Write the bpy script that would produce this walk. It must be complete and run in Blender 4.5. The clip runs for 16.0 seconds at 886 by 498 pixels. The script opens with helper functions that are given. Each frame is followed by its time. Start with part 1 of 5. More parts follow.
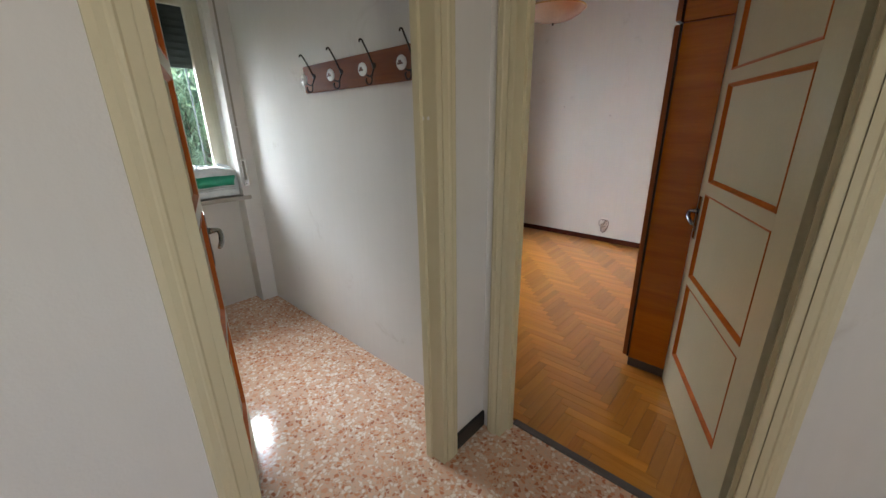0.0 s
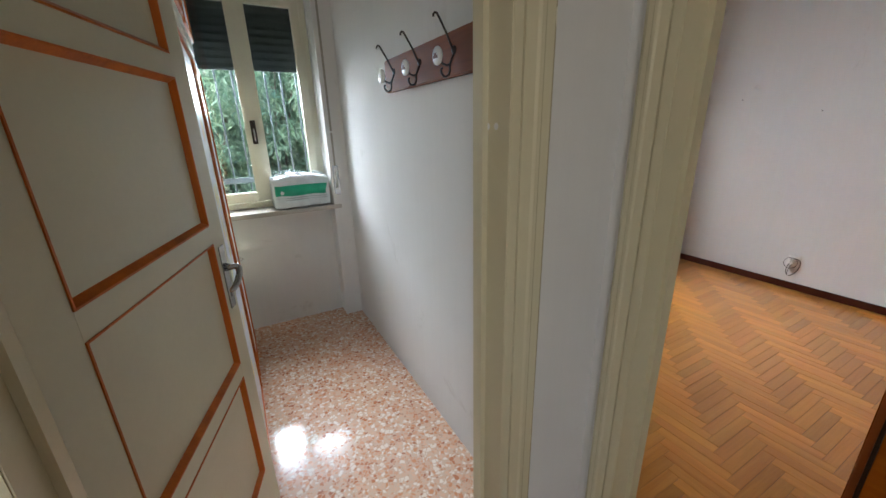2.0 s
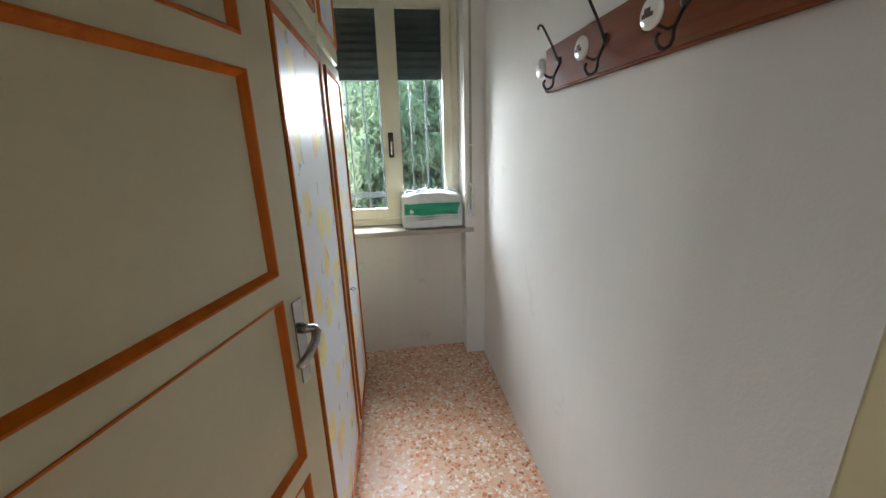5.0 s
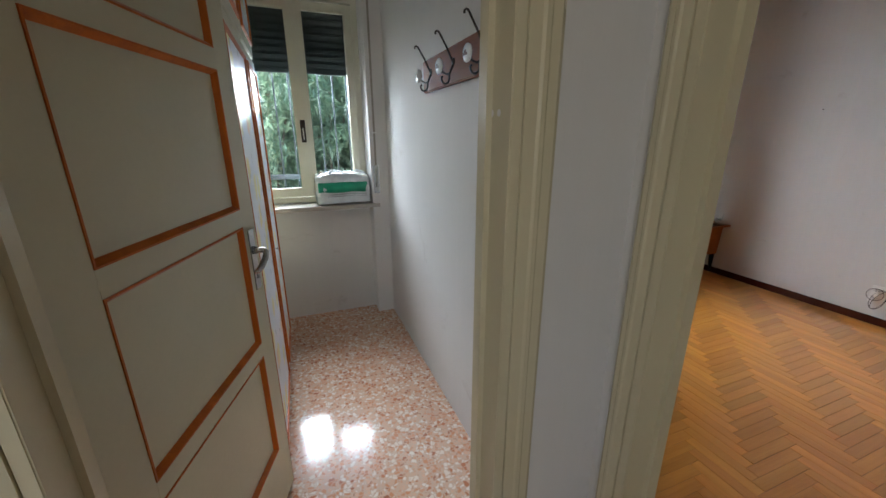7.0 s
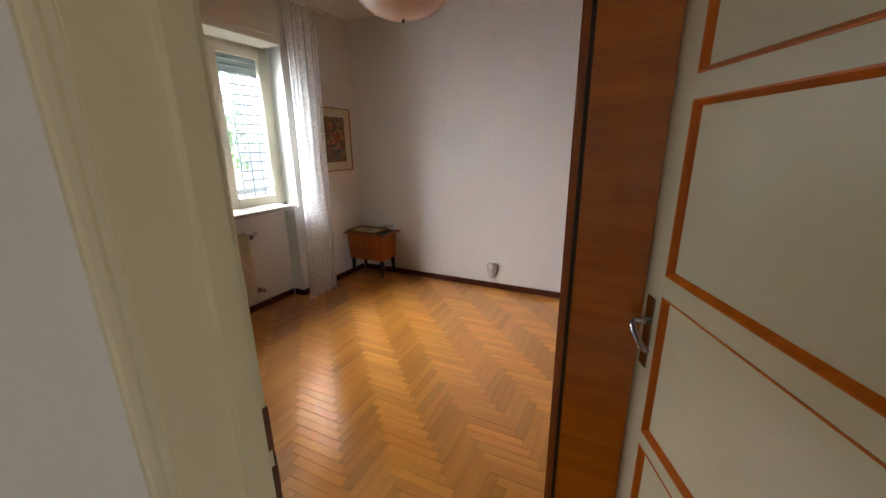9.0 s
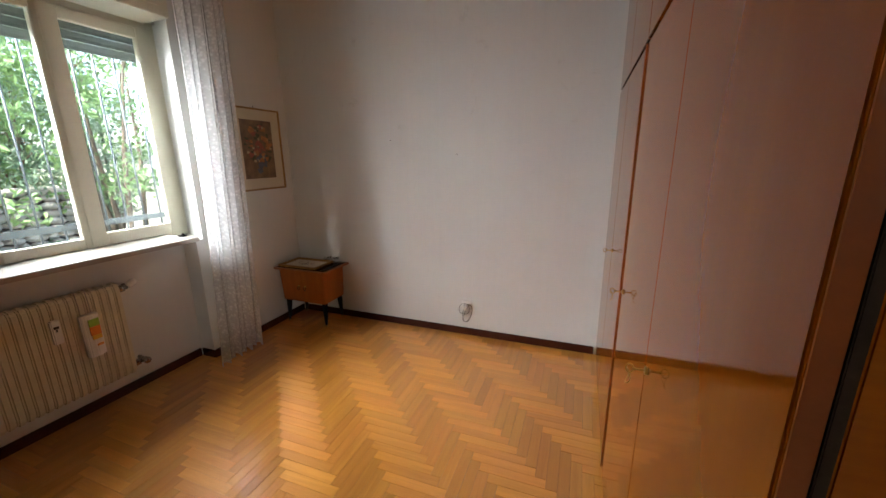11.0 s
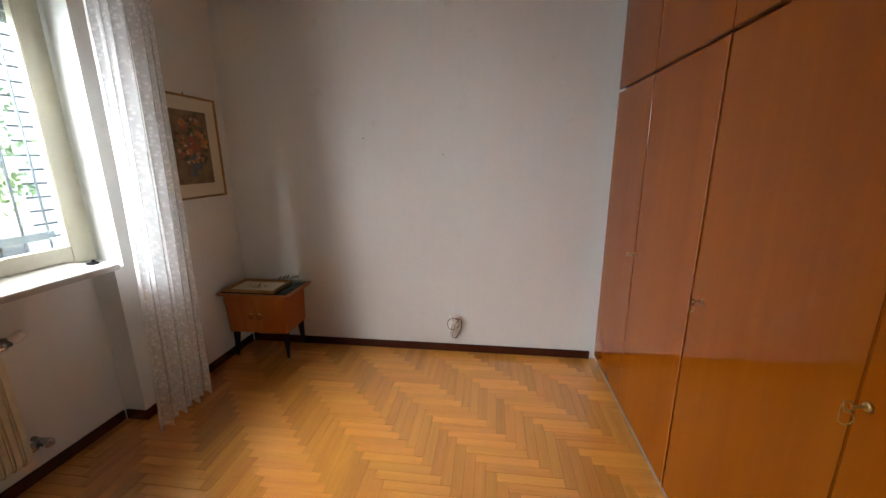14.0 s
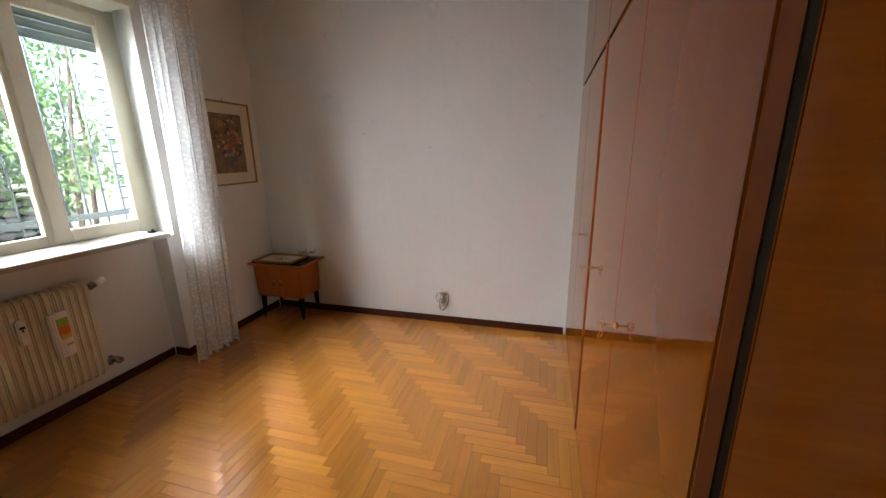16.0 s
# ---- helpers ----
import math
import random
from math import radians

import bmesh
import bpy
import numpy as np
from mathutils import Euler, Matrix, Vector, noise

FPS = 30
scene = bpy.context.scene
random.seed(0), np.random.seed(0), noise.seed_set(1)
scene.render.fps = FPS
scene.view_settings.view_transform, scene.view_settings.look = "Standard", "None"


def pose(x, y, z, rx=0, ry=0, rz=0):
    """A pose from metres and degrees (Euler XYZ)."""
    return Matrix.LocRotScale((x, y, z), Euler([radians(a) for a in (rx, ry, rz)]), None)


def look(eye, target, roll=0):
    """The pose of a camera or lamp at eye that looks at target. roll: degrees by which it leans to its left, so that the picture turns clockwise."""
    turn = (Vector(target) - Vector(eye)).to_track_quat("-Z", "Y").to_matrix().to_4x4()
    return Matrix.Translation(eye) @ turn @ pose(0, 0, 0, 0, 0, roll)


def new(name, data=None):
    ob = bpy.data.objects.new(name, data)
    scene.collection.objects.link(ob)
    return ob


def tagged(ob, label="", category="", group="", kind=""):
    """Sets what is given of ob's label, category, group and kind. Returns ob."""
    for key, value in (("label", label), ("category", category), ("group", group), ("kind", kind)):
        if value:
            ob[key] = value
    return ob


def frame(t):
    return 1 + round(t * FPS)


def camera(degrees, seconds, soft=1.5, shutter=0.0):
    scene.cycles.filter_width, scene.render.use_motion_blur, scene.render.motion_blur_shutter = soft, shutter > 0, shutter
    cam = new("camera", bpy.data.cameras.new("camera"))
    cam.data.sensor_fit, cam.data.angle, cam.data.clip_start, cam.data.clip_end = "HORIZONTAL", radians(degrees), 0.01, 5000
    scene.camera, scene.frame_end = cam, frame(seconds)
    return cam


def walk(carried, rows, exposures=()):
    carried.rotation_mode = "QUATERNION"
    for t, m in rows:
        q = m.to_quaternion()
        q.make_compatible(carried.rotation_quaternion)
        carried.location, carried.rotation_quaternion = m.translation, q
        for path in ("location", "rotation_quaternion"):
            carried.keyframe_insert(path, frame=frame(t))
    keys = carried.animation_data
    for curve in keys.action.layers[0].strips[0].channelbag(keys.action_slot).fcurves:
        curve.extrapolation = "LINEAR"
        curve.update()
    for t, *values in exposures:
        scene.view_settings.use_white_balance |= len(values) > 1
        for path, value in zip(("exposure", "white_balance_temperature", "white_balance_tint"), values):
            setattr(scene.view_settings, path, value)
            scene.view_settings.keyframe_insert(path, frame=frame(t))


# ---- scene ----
cam = camera(100.0, 16.0)
PATH = [
    (0, (0.355, 0.858, 1.373), (1.75, 2.142, 0.736), -1.0),
    (0.5, (0.554, 0.944, 1.389), (1.98, 2.184, 0.735), -1.3),
    (1, (0.723, 1.027, 1.387), (2.08, 2.347, 0.742), -1.4),
    (1.5, (0.78, 1.075, 1.386), (1.938, 2.573, 0.742), -1.7),
    (2, (0.83, 1.175, 1.393), (1.732, 2.847, 0.768), -1.6),
    (2.5, (0.879, 1.278, 1.406), (1.553, 3.065, 0.814), -1.7),
    (3, (0.936, 1.45, 1.399), (1.436, 3.301, 0.831), -1.6),
    (3.5, (0.987, 1.597, 1.396), (1.34, 3.486, 0.841), -1.5),
    (4, (0.997, 1.684, 1.396), (1.261, 3.588, 0.845), -1.6),
    (4.2, (1.002, 1.702, 1.397), (1.241, 3.611, 0.849), -1.7),
    (6.3, (0.901, 1.343, 1.365), (1.2, 3.243, 0.814), -0.8),
    (6.5, (0.896, 1.289, 1.358), (1.292, 3.167, 0.798), -0.8),
    (7, (0.91, 1.138, 1.354), (1.596, 2.925, 0.773), -0.2),
    (7.5, (0.939, 1.026, 1.382), (1.976, 2.63, 0.787), -0.3),
    (8, (1.004, 1.031, 1.385), (2.365, 2.376, 0.806), -0.5),
    (8.5, (1.188, 1.108, 1.419), (2.754, 2.209, 0.839), -1.0),
    (9, (1.364, 1.216, 1.423), (3.092, 2.065, 0.883), -0.7),
    (9.5, (1.558, 1.271, 1.421), (3.35, 1.987, 0.896), -0.8),
    (9.7, (1.653, 1.294, 1.419), (3.463, 1.982, 0.917), -0.4),
    (11.8, (2.251, 1.707, 1.411), (4.075, 2.38, 0.943), -0.7),
    (12, (2.27, 1.753, 1.413), (4.104, 2.399, 0.943), -0.5),
    (12.5, (2.305, 1.889, 1.417), (4.184, 2.393, 0.952), -0.5),
    (13, (2.315, 1.993, 1.418), (4.226, 2.349, 0.95), -0.5),
    (13.5, (2.299, 2.052, 1.412), (4.224, 2.327, 0.944), -0.5),
    (14, (2.267, 2.086, 1.401), (4.194, 2.34, 0.932), -0.5),
    (14.5, (2.218, 2.063, 1.384), (4.145, 2.318, 0.911), -0.6),
    (15, (2.167, 1.923, 1.376), (4.082, 2.231, 0.889), -0.7),
    (15.5, (2.104, 1.753, 1.375), (3.996, 2.178, 0.886), -0.9),
    (16, (1.993, 1.559, 1.38), (3.862, 2.074, 0.886), -0.9),
]
EXPOSURE, SKY, SUN, SOFT, HALL, WIN_B, WIN_A = 3.85, 0.12, 2.7, 12.0, 1.4, 21.0, 7.5
walk(cam, [(t, look(eye, target, roll)) for t, eye, target, roll in PATH],
     exposures=[(0.0, EXPOSURE - 0.08, 6100, 9), (1.0, EXPOSURE - 0.15, 5800, 8), (2.0, EXPOSURE - 0.1, 5800, 8), (3.2, EXPOSURE + 0.03, 6050, 9), (4.2, EXPOSURE, 6150, 9),
                (6.3, EXPOSURE - 0.15, 5950, 8), (7.2, EXPOSURE - 0.45, 5750, 8), (8.2, EXPOSURE - 0.3, 6050, 9), (9.0, EXPOSURE - 0.05, 6300, 10), (9.5, EXPOSURE - 0.12, 6350, 10), (12.0, EXPOSURE - 0.15, 6250, 9), (16.0, EXPOSURE - 0.1, 6250, 9)])

# ---- light ----
world = bpy.data.worlds.new("sky")
scene.world = world
world.use_nodes = True
wn = world.node_tree
sky = wn.nodes.new("ShaderNodeTexSky")
sky.sky_type, sky.sun_disc = "NISHITA", False
sky.sun_elevation, sky.sun_rotation = radians(49), radians(-95)
sky.dust_density, sky.ozone_density = 3.0, 1.0
bg = wn.nodes["Background"]
bg.inputs["Strength"].default_value = SKY
wn.links.new(sky.outputs[0], bg.inputs["Color"])
sun_data = bpy.data.lights.new("sun", "SUN")
sun_data.energy, sun_data.angle, sun_data.color = SUN, radians(SOFT), (1.0, 0.96, 0.90)
sun = new("sun", sun_data)
sun.matrix_world = look((-7.0, -0.6, 8.0), (0, 0, 0))

# added fill lamp behind the camera, replacing a light carried with it
hall_data = bpy.data.lights.new("hall_fill_light", "AREA")
hall_data.shape, hall_data.size, hall_data.size_y, hall_data.energy, hall_data.color = "RECTANGLE", 0.5, 0.7, HALL, (1.0, 0.95, 0.84)
hall_light = new("hall_fill_light", hall_data)
hall_light.matrix_world = look((-0.3, -0.84, 1.55), (-0.3, 1.0, 1.45))

# daylight falling in from the sky above the two window openings
for lx, ly, lz, w, h, watts, aim in ((3.20, 5.00, 2.05, 2.6, 1.1, WIN_B, (0.70, -1.0, -0.75)), (0.97, 4.80, 1.95, 1.15, 1.0, WIN_A, (0.10, -1.0, -0.80))):
    win_data = bpy.data.lights.new("window_daylight", "AREA")
    win_data.shape, win_data.size, win_data.size_y, win_data.energy, win_data.color = "RECTANGLE", w, h, watts, (0.95, 0.98, 1.0)
    win_data.spread = radians(116)
    win_light = new("window_daylight", win_data)
    win_light.matrix_world = look((lx, ly, lz), (lx + aim[0], ly + aim[1], lz + aim[2]))

# ---- materials ----
def tree_of(name):
    m = bpy.data.materials.new(name)
    m.use_nodes = True
    nt = m.node_tree
    return m, nt, nt.nodes["Principled BSDF"]


def node(nt, kind, **inputs):
    n = nt.nodes.new(kind)
    for k, v in inputs.items():
        n.inputs[k.replace("_", " ")].default_value = v
    return n


def ramp(nt, fac, stops):
    r = nt.nodes.new("ShaderNodeValToRGB")
    el = r.color_ramp.elements
    while len(el) < len(stops):
        el.new(0.5)
    for e, (p, c) in zip(el, stops):
        e.position, e.color = p, (*c, 1)
    nt.links.new(fac, r.inputs["Fac"])
    return r


def coords(nt, scale=(1, 1, 1), which="Object"):
    tc = nt.nodes.new("ShaderNodeTexCoord")
    mp = nt.nodes.new("ShaderNodeMapping")
    mp.inputs["Scale"].default_value = scale
    nt.links.new(tc.outputs[which], mp.inputs["Vector"])
    return mp.outputs["Vector"]


def shade(c, k):
    return tuple(min(1.0, v * k) for v in c)


def plain(name, col, rough=0.5, metal=0.0, var=0.12, scale=3.0, fine=90.0, bump=0.08, stretch=(1, 1, 1), coat=0.0, dist=0.01):
    """A painted or solid surface with blotches, grain and light relief."""
    m, nt, b = tree_of(name)
    v = coords(nt, stretch)
    n1 = node(nt, "ShaderNodeTexNoise", Scale=scale, Detail=5.0, Roughness=0.6)
    n2 = node(nt, "ShaderNodeTexNoise", Scale=fine, Detail=3.0)
    nt.links.new(v, n1.inputs["Vector"])
    nt.links.new(v, n2.inputs["Vector"])
    r = ramp(nt, n1.outputs[0], [(0.3, shade(col, 1 - var)), (0.7, shade(col, 1 + var * 0.6))])
    mix = node(nt, "ShaderNodeMixRGB", Fac=var * 0.8)
    mix.blend_type = "MULTIPLY"
    nt.links.new(r.outputs[0], mix.inputs[1])
    nt.links.new(n2.outputs[0], mix.inputs[2])
    nt.links.new(mix.outputs[0], b.inputs["Base Color"])
    b.inputs["Metallic"].default_value = metal
    rr = node(nt, "ShaderNodeMapRange")
    rr.inputs["To Min"].default_value, rr.inputs["To Max"].default_value = max(0.02, rough * 0.8), min(1, rough * 1.25)
    nt.links.new(n1.outputs[0], rr.inputs["Value"])
    nt.links.new(rr.outputs[0], b.inputs["Roughness"])
    if coat:
        b.inputs["Coat Weight"].default_value, b.inputs["Coat Roughness"].default_value = coat, 0.08
    if bump:
        bp = node(nt, "ShaderNodeBump", Strength=bump, Distance=dist)
        nt.links.new(n2.outputs[0], bp.inputs["Height"])
        nt.links.new(bp.outputs[0], b.inputs["Normal"])
    return m


def terrazzo():
    m, nt, b = tree_of("terrazzo")
    v = coords(nt)
    warp = node(nt, "ShaderNodeTexNoise", Scale=30.0, Detail=2.0)
    nt.links.new(v, warp.inputs["Vector"])
    add = nt.nodes.new("ShaderNodeMixRGB")
    add.blend_type, add.inputs[0].default_value = "LINEAR_LIGHT", 0.016
    nt.links.new(v, add.inputs[1])
    nt.links.new(warp.outputs["Color"], add.inputs[2])
    cells = node(nt, "ShaderNodeTexVoronoi", Scale=62.0, Randomness=1.0)
    edge = node(nt, "ShaderNodeTexVoronoi", Scale=62.0, Randomness=1.0)
    edge.feature = "DISTANCE_TO_EDGE"
    for n in (cells, edge):
        nt.links.new(add.outputs[0], n.inputs["Vector"])
    sep = nt.nodes.new("ShaderNodeSeparateColor")
    nt.links.new(cells.outputs["Color"], sep.inputs[0])
    chips = ramp(nt, sep.outputs[0], [(0.0, (0.66, 0.42, 0.29)), (0.16, (0.60, 0.27, 0.14)), (0.30, (0.78, 0.66, 0.55)), (0.44, (0.70, 0.43, 0.29)),
                                      (0.58, (0.50, 0.19, 0.09)), (0.70, (0.80, 0.70, 0.60)), (0.82, (0.64, 0.33, 0.20)), (0.94, (0.40, 0.15, 0.08))])
    chips.color_ramp.interpolation = "CONSTANT"
    dirt = node(nt, "ShaderNodeTexNoise", Scale=2.0, Detail=4.0)
    nt.links.new(v, dirt.inputs["Vector"])
    em = ramp(nt, edge.outputs["Distance"], [(0.05, (0, 0, 0)), (0.16, (1, 1, 1))])
    mx = nt.nodes.new("ShaderNodeMixRGB")
    mx.inputs[1].default_value = (0.62, 0.44, 0.32, 1)
    nt.links.new(em.outputs[0], mx.inputs[0])
    nt.links.new(chips.outputs[0], mx.inputs[2])
    dm = node(nt, "ShaderNodeMixRGB", Fac=0.35)
    dm.blend_type = "MULTIPLY"
    dr = ramp(nt, dirt.outputs[0], [(0.3, (0.72, 0.68, 0.62)), (0.65, (1, 1, 1))])
    nt.links.new(mx.outputs[0], dm.inputs[1])
    nt.links.new(dr.outputs[0], dm.inputs[2])
    nt.links.new(dm.outputs[0], b.inputs["Base Color"])
    rg = node(nt, "ShaderNodeMapRange")
    rg.inputs["To Min"].default_value, rg.inputs["To Max"].default_value = 0.06, 0.16
    nt.links.new(dirt.outputs[0], rg.inputs["Value"])
    nt.links.new(rg.outputs[0], b.inputs["Roughness"])
    b.inputs["Coat Weight"].default_value, b.inputs["Coat Roughness"].default_value, b.inputs["Coat IOR"].default_value = 0.5, 0.11, 1.5
    return m


def wood(name, dark, light, rough, along, ring=9.0, spread=0.0, coat=0.0, bump=0.05, aniso=0.0):
    """Wood with its grain along the given axis (0, 1 or 2); spread: how far pieces differ from each other."""
    m, nt, b = tree_of(name)
    s = [ring, ring, ring]
    s[along] = ring * 0.06
    v = coords(nt, s)
    info = nt.nodes.new("ShaderNodeObjectInfo")
    geo = nt.nodes.new("ShaderNodeNewGeometry")
    rnd = node(nt, "ShaderNodeMath")
    rnd.operation = "ADD"
    nt.links.new(info.outputs["Random"], rnd.inputs[0])
    nt.links.new(geo.outputs["Random Per Island"], rnd.inputs[1])
    fr = node(nt, "ShaderNodeMath")
    fr.operation = "FRACT"
    nt.links.new(rnd.outputs[0], fr.inputs[0])
    off = nt.nodes.new("ShaderNodeVectorMath")
    off.operation = "MULTIPLY_ADD"
    nt.links.new(fr.outputs[0], off.inputs[0])
    off.inputs[1].default_value = (37, 61, 13) if spread else (0, 0, 0)
    nt.links.new(v, off.inputs[2])
    n1 = node(nt, "ShaderNodeTexNoise", Scale=1.0, Detail=6.0, Roughness=0.62, Distortion=0.6)
    n2 = node(nt, "ShaderNodeTexNoise", Scale=9.0, Detail=4.0)
    n3 = node(nt, "ShaderNodeTexNoise", Scale=0.12, Detail=2.0)
    for n in (n1, n2, n3):
        nt.links.new(off.outputs[0], n.inputs["Vector"])
    mixed = node(nt, "ShaderNodeMath")
    mixed.operation = "MULTIPLY_ADD"
    nt.links.new(n2.outputs[0], mixed.inputs[0])
    mixed.inputs[1].default_value = 0.35
    nt.links.new(n1.outputs[0], mixed.inputs[2])
    r = ramp(nt, mixed.outputs[0], [(0.42, dark), (0.85, light)])
    hs = nt.nodes.new("ShaderNodeHueSaturation")
    val = node(nt, "ShaderNodeMapRange")
    val.inputs["To Min"].default_value, val.inputs["To Max"].default_value = 1 - spread, 1 + spread
    nt.links.new(fr.outputs[0] if spread else n3.outputs[0], val.inputs["Value"])
    if not spread:
        val.inputs["To Min"].default_value, val.inputs["To Max"].default_value = 0.82, 1.15
    nt.links.new(val.outputs[0], hs.inputs["Value"])
    nt.links.new(r.outputs[0], hs.inputs["Color"])
    if spread:
        tone = node(nt, "ShaderNodeMapRange")
        tone.inputs["To Min"].default_value, tone.inputs["To Max"].default_value = 0.503, 0.4945
        far = node(nt, "ShaderNodeMath")
        far.operation = "PINGPONG"
        far.inputs[1].default_value = 0.21
        nt.links.new(fr.outputs[0], far.inputs[0])
        tone.inputs["From Max"].default_value = 0.21
        nt.links.new(far.outputs[0], tone.inputs["Value"])
        nt.links.new(tone.outputs[0], hs.inputs["Hue"])
    nt.links.new(hs.outputs[0], b.inputs["Base Color"])
    b.inputs["Roughness"].default_value = rough
    if coat:
        b.inputs["Coat Weight"].default_value, b.inputs["Coat Roughness"].default_value, b.inputs["Coat IOR"].default_value = coat, 0.06, 1.5 + 0.2 * coat
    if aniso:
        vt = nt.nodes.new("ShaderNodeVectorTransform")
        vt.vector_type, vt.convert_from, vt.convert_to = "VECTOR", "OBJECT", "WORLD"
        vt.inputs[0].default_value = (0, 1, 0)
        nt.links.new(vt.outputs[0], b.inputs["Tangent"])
        # blocks along y get a lighter base colour, painting in their sheen
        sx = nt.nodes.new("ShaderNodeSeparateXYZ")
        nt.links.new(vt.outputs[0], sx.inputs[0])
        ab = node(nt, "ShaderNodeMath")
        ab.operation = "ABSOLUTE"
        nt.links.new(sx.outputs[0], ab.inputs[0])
        sheen_tone = node(nt, "ShaderNodeMath")
        sheen_tone.operation = "MULTIPLY_ADD"
        nt.links.new(ab.outputs[0], sheen_tone.inputs[0])
        sheen_tone.inputs[1].default_value = 0.24
        nt.links.new(val.outputs[0], sheen_tone.inputs[2])
        nt.links.new(sheen_tone.outputs[0], hs.inputs["Value"])
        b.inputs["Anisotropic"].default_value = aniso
    bp = node(nt, "ShaderNodeBump", Strength=bump, Distance=0.004)
    nt.links.new(n2.outputs[0], bp.inputs["Height"])
    nt.links.new(bp.outputs[0], b.inputs["Normal"])
    return m


def plaster(name, col, streak):
    """Wall paint with roller grain, faint upright streaks, scuffs and soft grime."""
    m, nt, b = tree_of(name)
    v = coords(nt)
    big = node(nt, "ShaderNodeTexNoise", Scale=1.1, Detail=4.0)
    grain = node(nt, "ShaderNodeTexNoise", Scale=150.0, Detail=3.0)
    nt.links.new(v, big.inputs["Vector"])
    nt.links.new(v, grain.inputs["Vector"])
    vs = coords(nt, (14, 14, 0.4))
    st = node(nt, "ShaderNodeTexNoise", Scale=3.0, Detail=4.0)
    nt.links.new(vs, st.inputs["Vector"])
    base = ramp(nt, big.outputs[0], [(0.3, shade(col, 0.93)), (0.7, shade(col, 1.03))])
    sm = node(nt, "ShaderNodeMixRGB", Fac=streak)
    sm.blend_type = "MULTIPLY"
    nt.links.new(base.outputs[0], sm.inputs[1])
    nt.links.new(st.outputs[0], sm.inputs[2])
    scuff = node(nt, "ShaderNodeTexNoise", Scale=3.2, Detail=7.0, Roughness=0.7, Distortion=0.8)
    nt.links.new(v, scuff.inputs["Vector"])
    sc = ramp(nt, scuff.outputs[0], [(0.62, (1, 1, 1)), (0.72, (0.76, 0.73, 0.69))])
    s2 = node(nt, "ShaderNodeMixRGB", Fac=0.6)
    s2.blend_type = "MULTIPLY"
    nt.links.new(sm.outputs[0], s2.inputs[1])
    nt.links.new(sc.outputs[0], s2.inputs[2])
    nt.links.new(s2.outputs[0], b.inputs["Base Color"])
    b.inputs["Roughness"].default_value = 0.75
    bp = node(nt, "ShaderNodeBump", Strength=0.12, Distance=0.004)
    nt.links.new(grain.outputs[0], bp.inputs["Height"])
    nt.links.new(bp.outputs[0], b.inputs["Normal"])
    return m


def floral():
    """White foil printed with yellow and orange blossoms and grey leaves."""
    m, nt, b = tree_of("floral_foil")
    raw = nt.nodes.new("ShaderNodeSeparateXYZ")
    nt.links.new(coords(nt, (1, 1, 0.9)), raw.inputs[0])
    flat = nt.nodes.new("ShaderNodeCombineXYZ")
    nt.links.new(raw.outputs[1], flat.inputs[0])
    nt.links.new(raw.outputs[2], flat.inputs[1])
    v = flat.outputs[0]
    warp = node(nt, "ShaderNodeTexNoise", Scale=26.0, Detail=2.0)
    nt.links.new(v, warp.inputs["Vector"])
    add = nt.nodes.new("ShaderNodeMixRGB")
    add.blend_type, add.inputs[0].default_value = "LINEAR_LIGHT", 0.03
    nt.links.new(v, add.inputs[1])
    nt.links.new(warp.outputs["Color"], add.inputs[2])
    col = None
    prev = (0.70, 0.72, 0.77, 1)
    for sc, seed, size, stops in ((6.0, 0.0, 0.25, [(0.0, (0.80, 0.70, 0.16)), (0.72, (0.82, 0.66, 0.18)), (0.78, (0.82, 0.52, 0.24))]),
                                  (7.0, 3.7, 0.24, [(0.0, (0.34, 0.36, 0.40)), (0.6, (0.46, 0.47, 0.50)), (0.9, (0.30, 0.31, 0.33))])):
        mp = nt.nodes.new("ShaderNodeVectorMath")
        mp.operation = "ADD"
        mp.inputs[1].default_value = (seed, seed * 1.3, seed * 0.7)
        nt.links.new(add.outputs[0], mp.inputs[0])
        vo = node(nt, "ShaderNodeTexVoronoi", Scale=sc, Randomness=0.8)
        vo.voronoi_dimensions = "2D"
        nt.links.new(mp.outputs[0], vo.inputs["Vector"])
        tex = node(nt, "ShaderNodeTexNoise", Scale=48.0, Detail=3.0)
        nt.links.new(mp.outputs[0], tex.inputs["Vector"])
        d = node(nt, "ShaderNodeMath")
        d.operation = "MULTIPLY_ADD"
        nt.links.new(tex.outputs[0], d.inputs[0])
        d.inputs[1].default_value = 0.55 if seed else 0.22
        nt.links.new(vo.outputs["Distance"], d.inputs[2])
        mask = ramp(nt, d.outputs[0], [(size + 0.08, (0.8, 0.8, 0.8)), (size + 0.14, (0, 0, 0))])
        sep = nt.nodes.new("ShaderNodeSeparateColor")
        nt.links.new(vo.outputs["Color"], sep.inputs[0])
        tint = ramp(nt, sep.outputs[0], stops)
        mx = nt.nodes.new("ShaderNodeMixRGB")
        nt.links.new(mask.outputs[0], mx.inputs[0])
        if col is None:
            mx.inputs[1].default_value = prev
        else:
            nt.links.new(col, mx.inputs[1])
        nt.links.new(tint.outputs[0], mx.inputs[2])
        col = mx.outputs[0]
    nt.links.new(col, b.inputs["Base Color"])
    b.inputs["Roughness"].default_value = 0.35
    return m


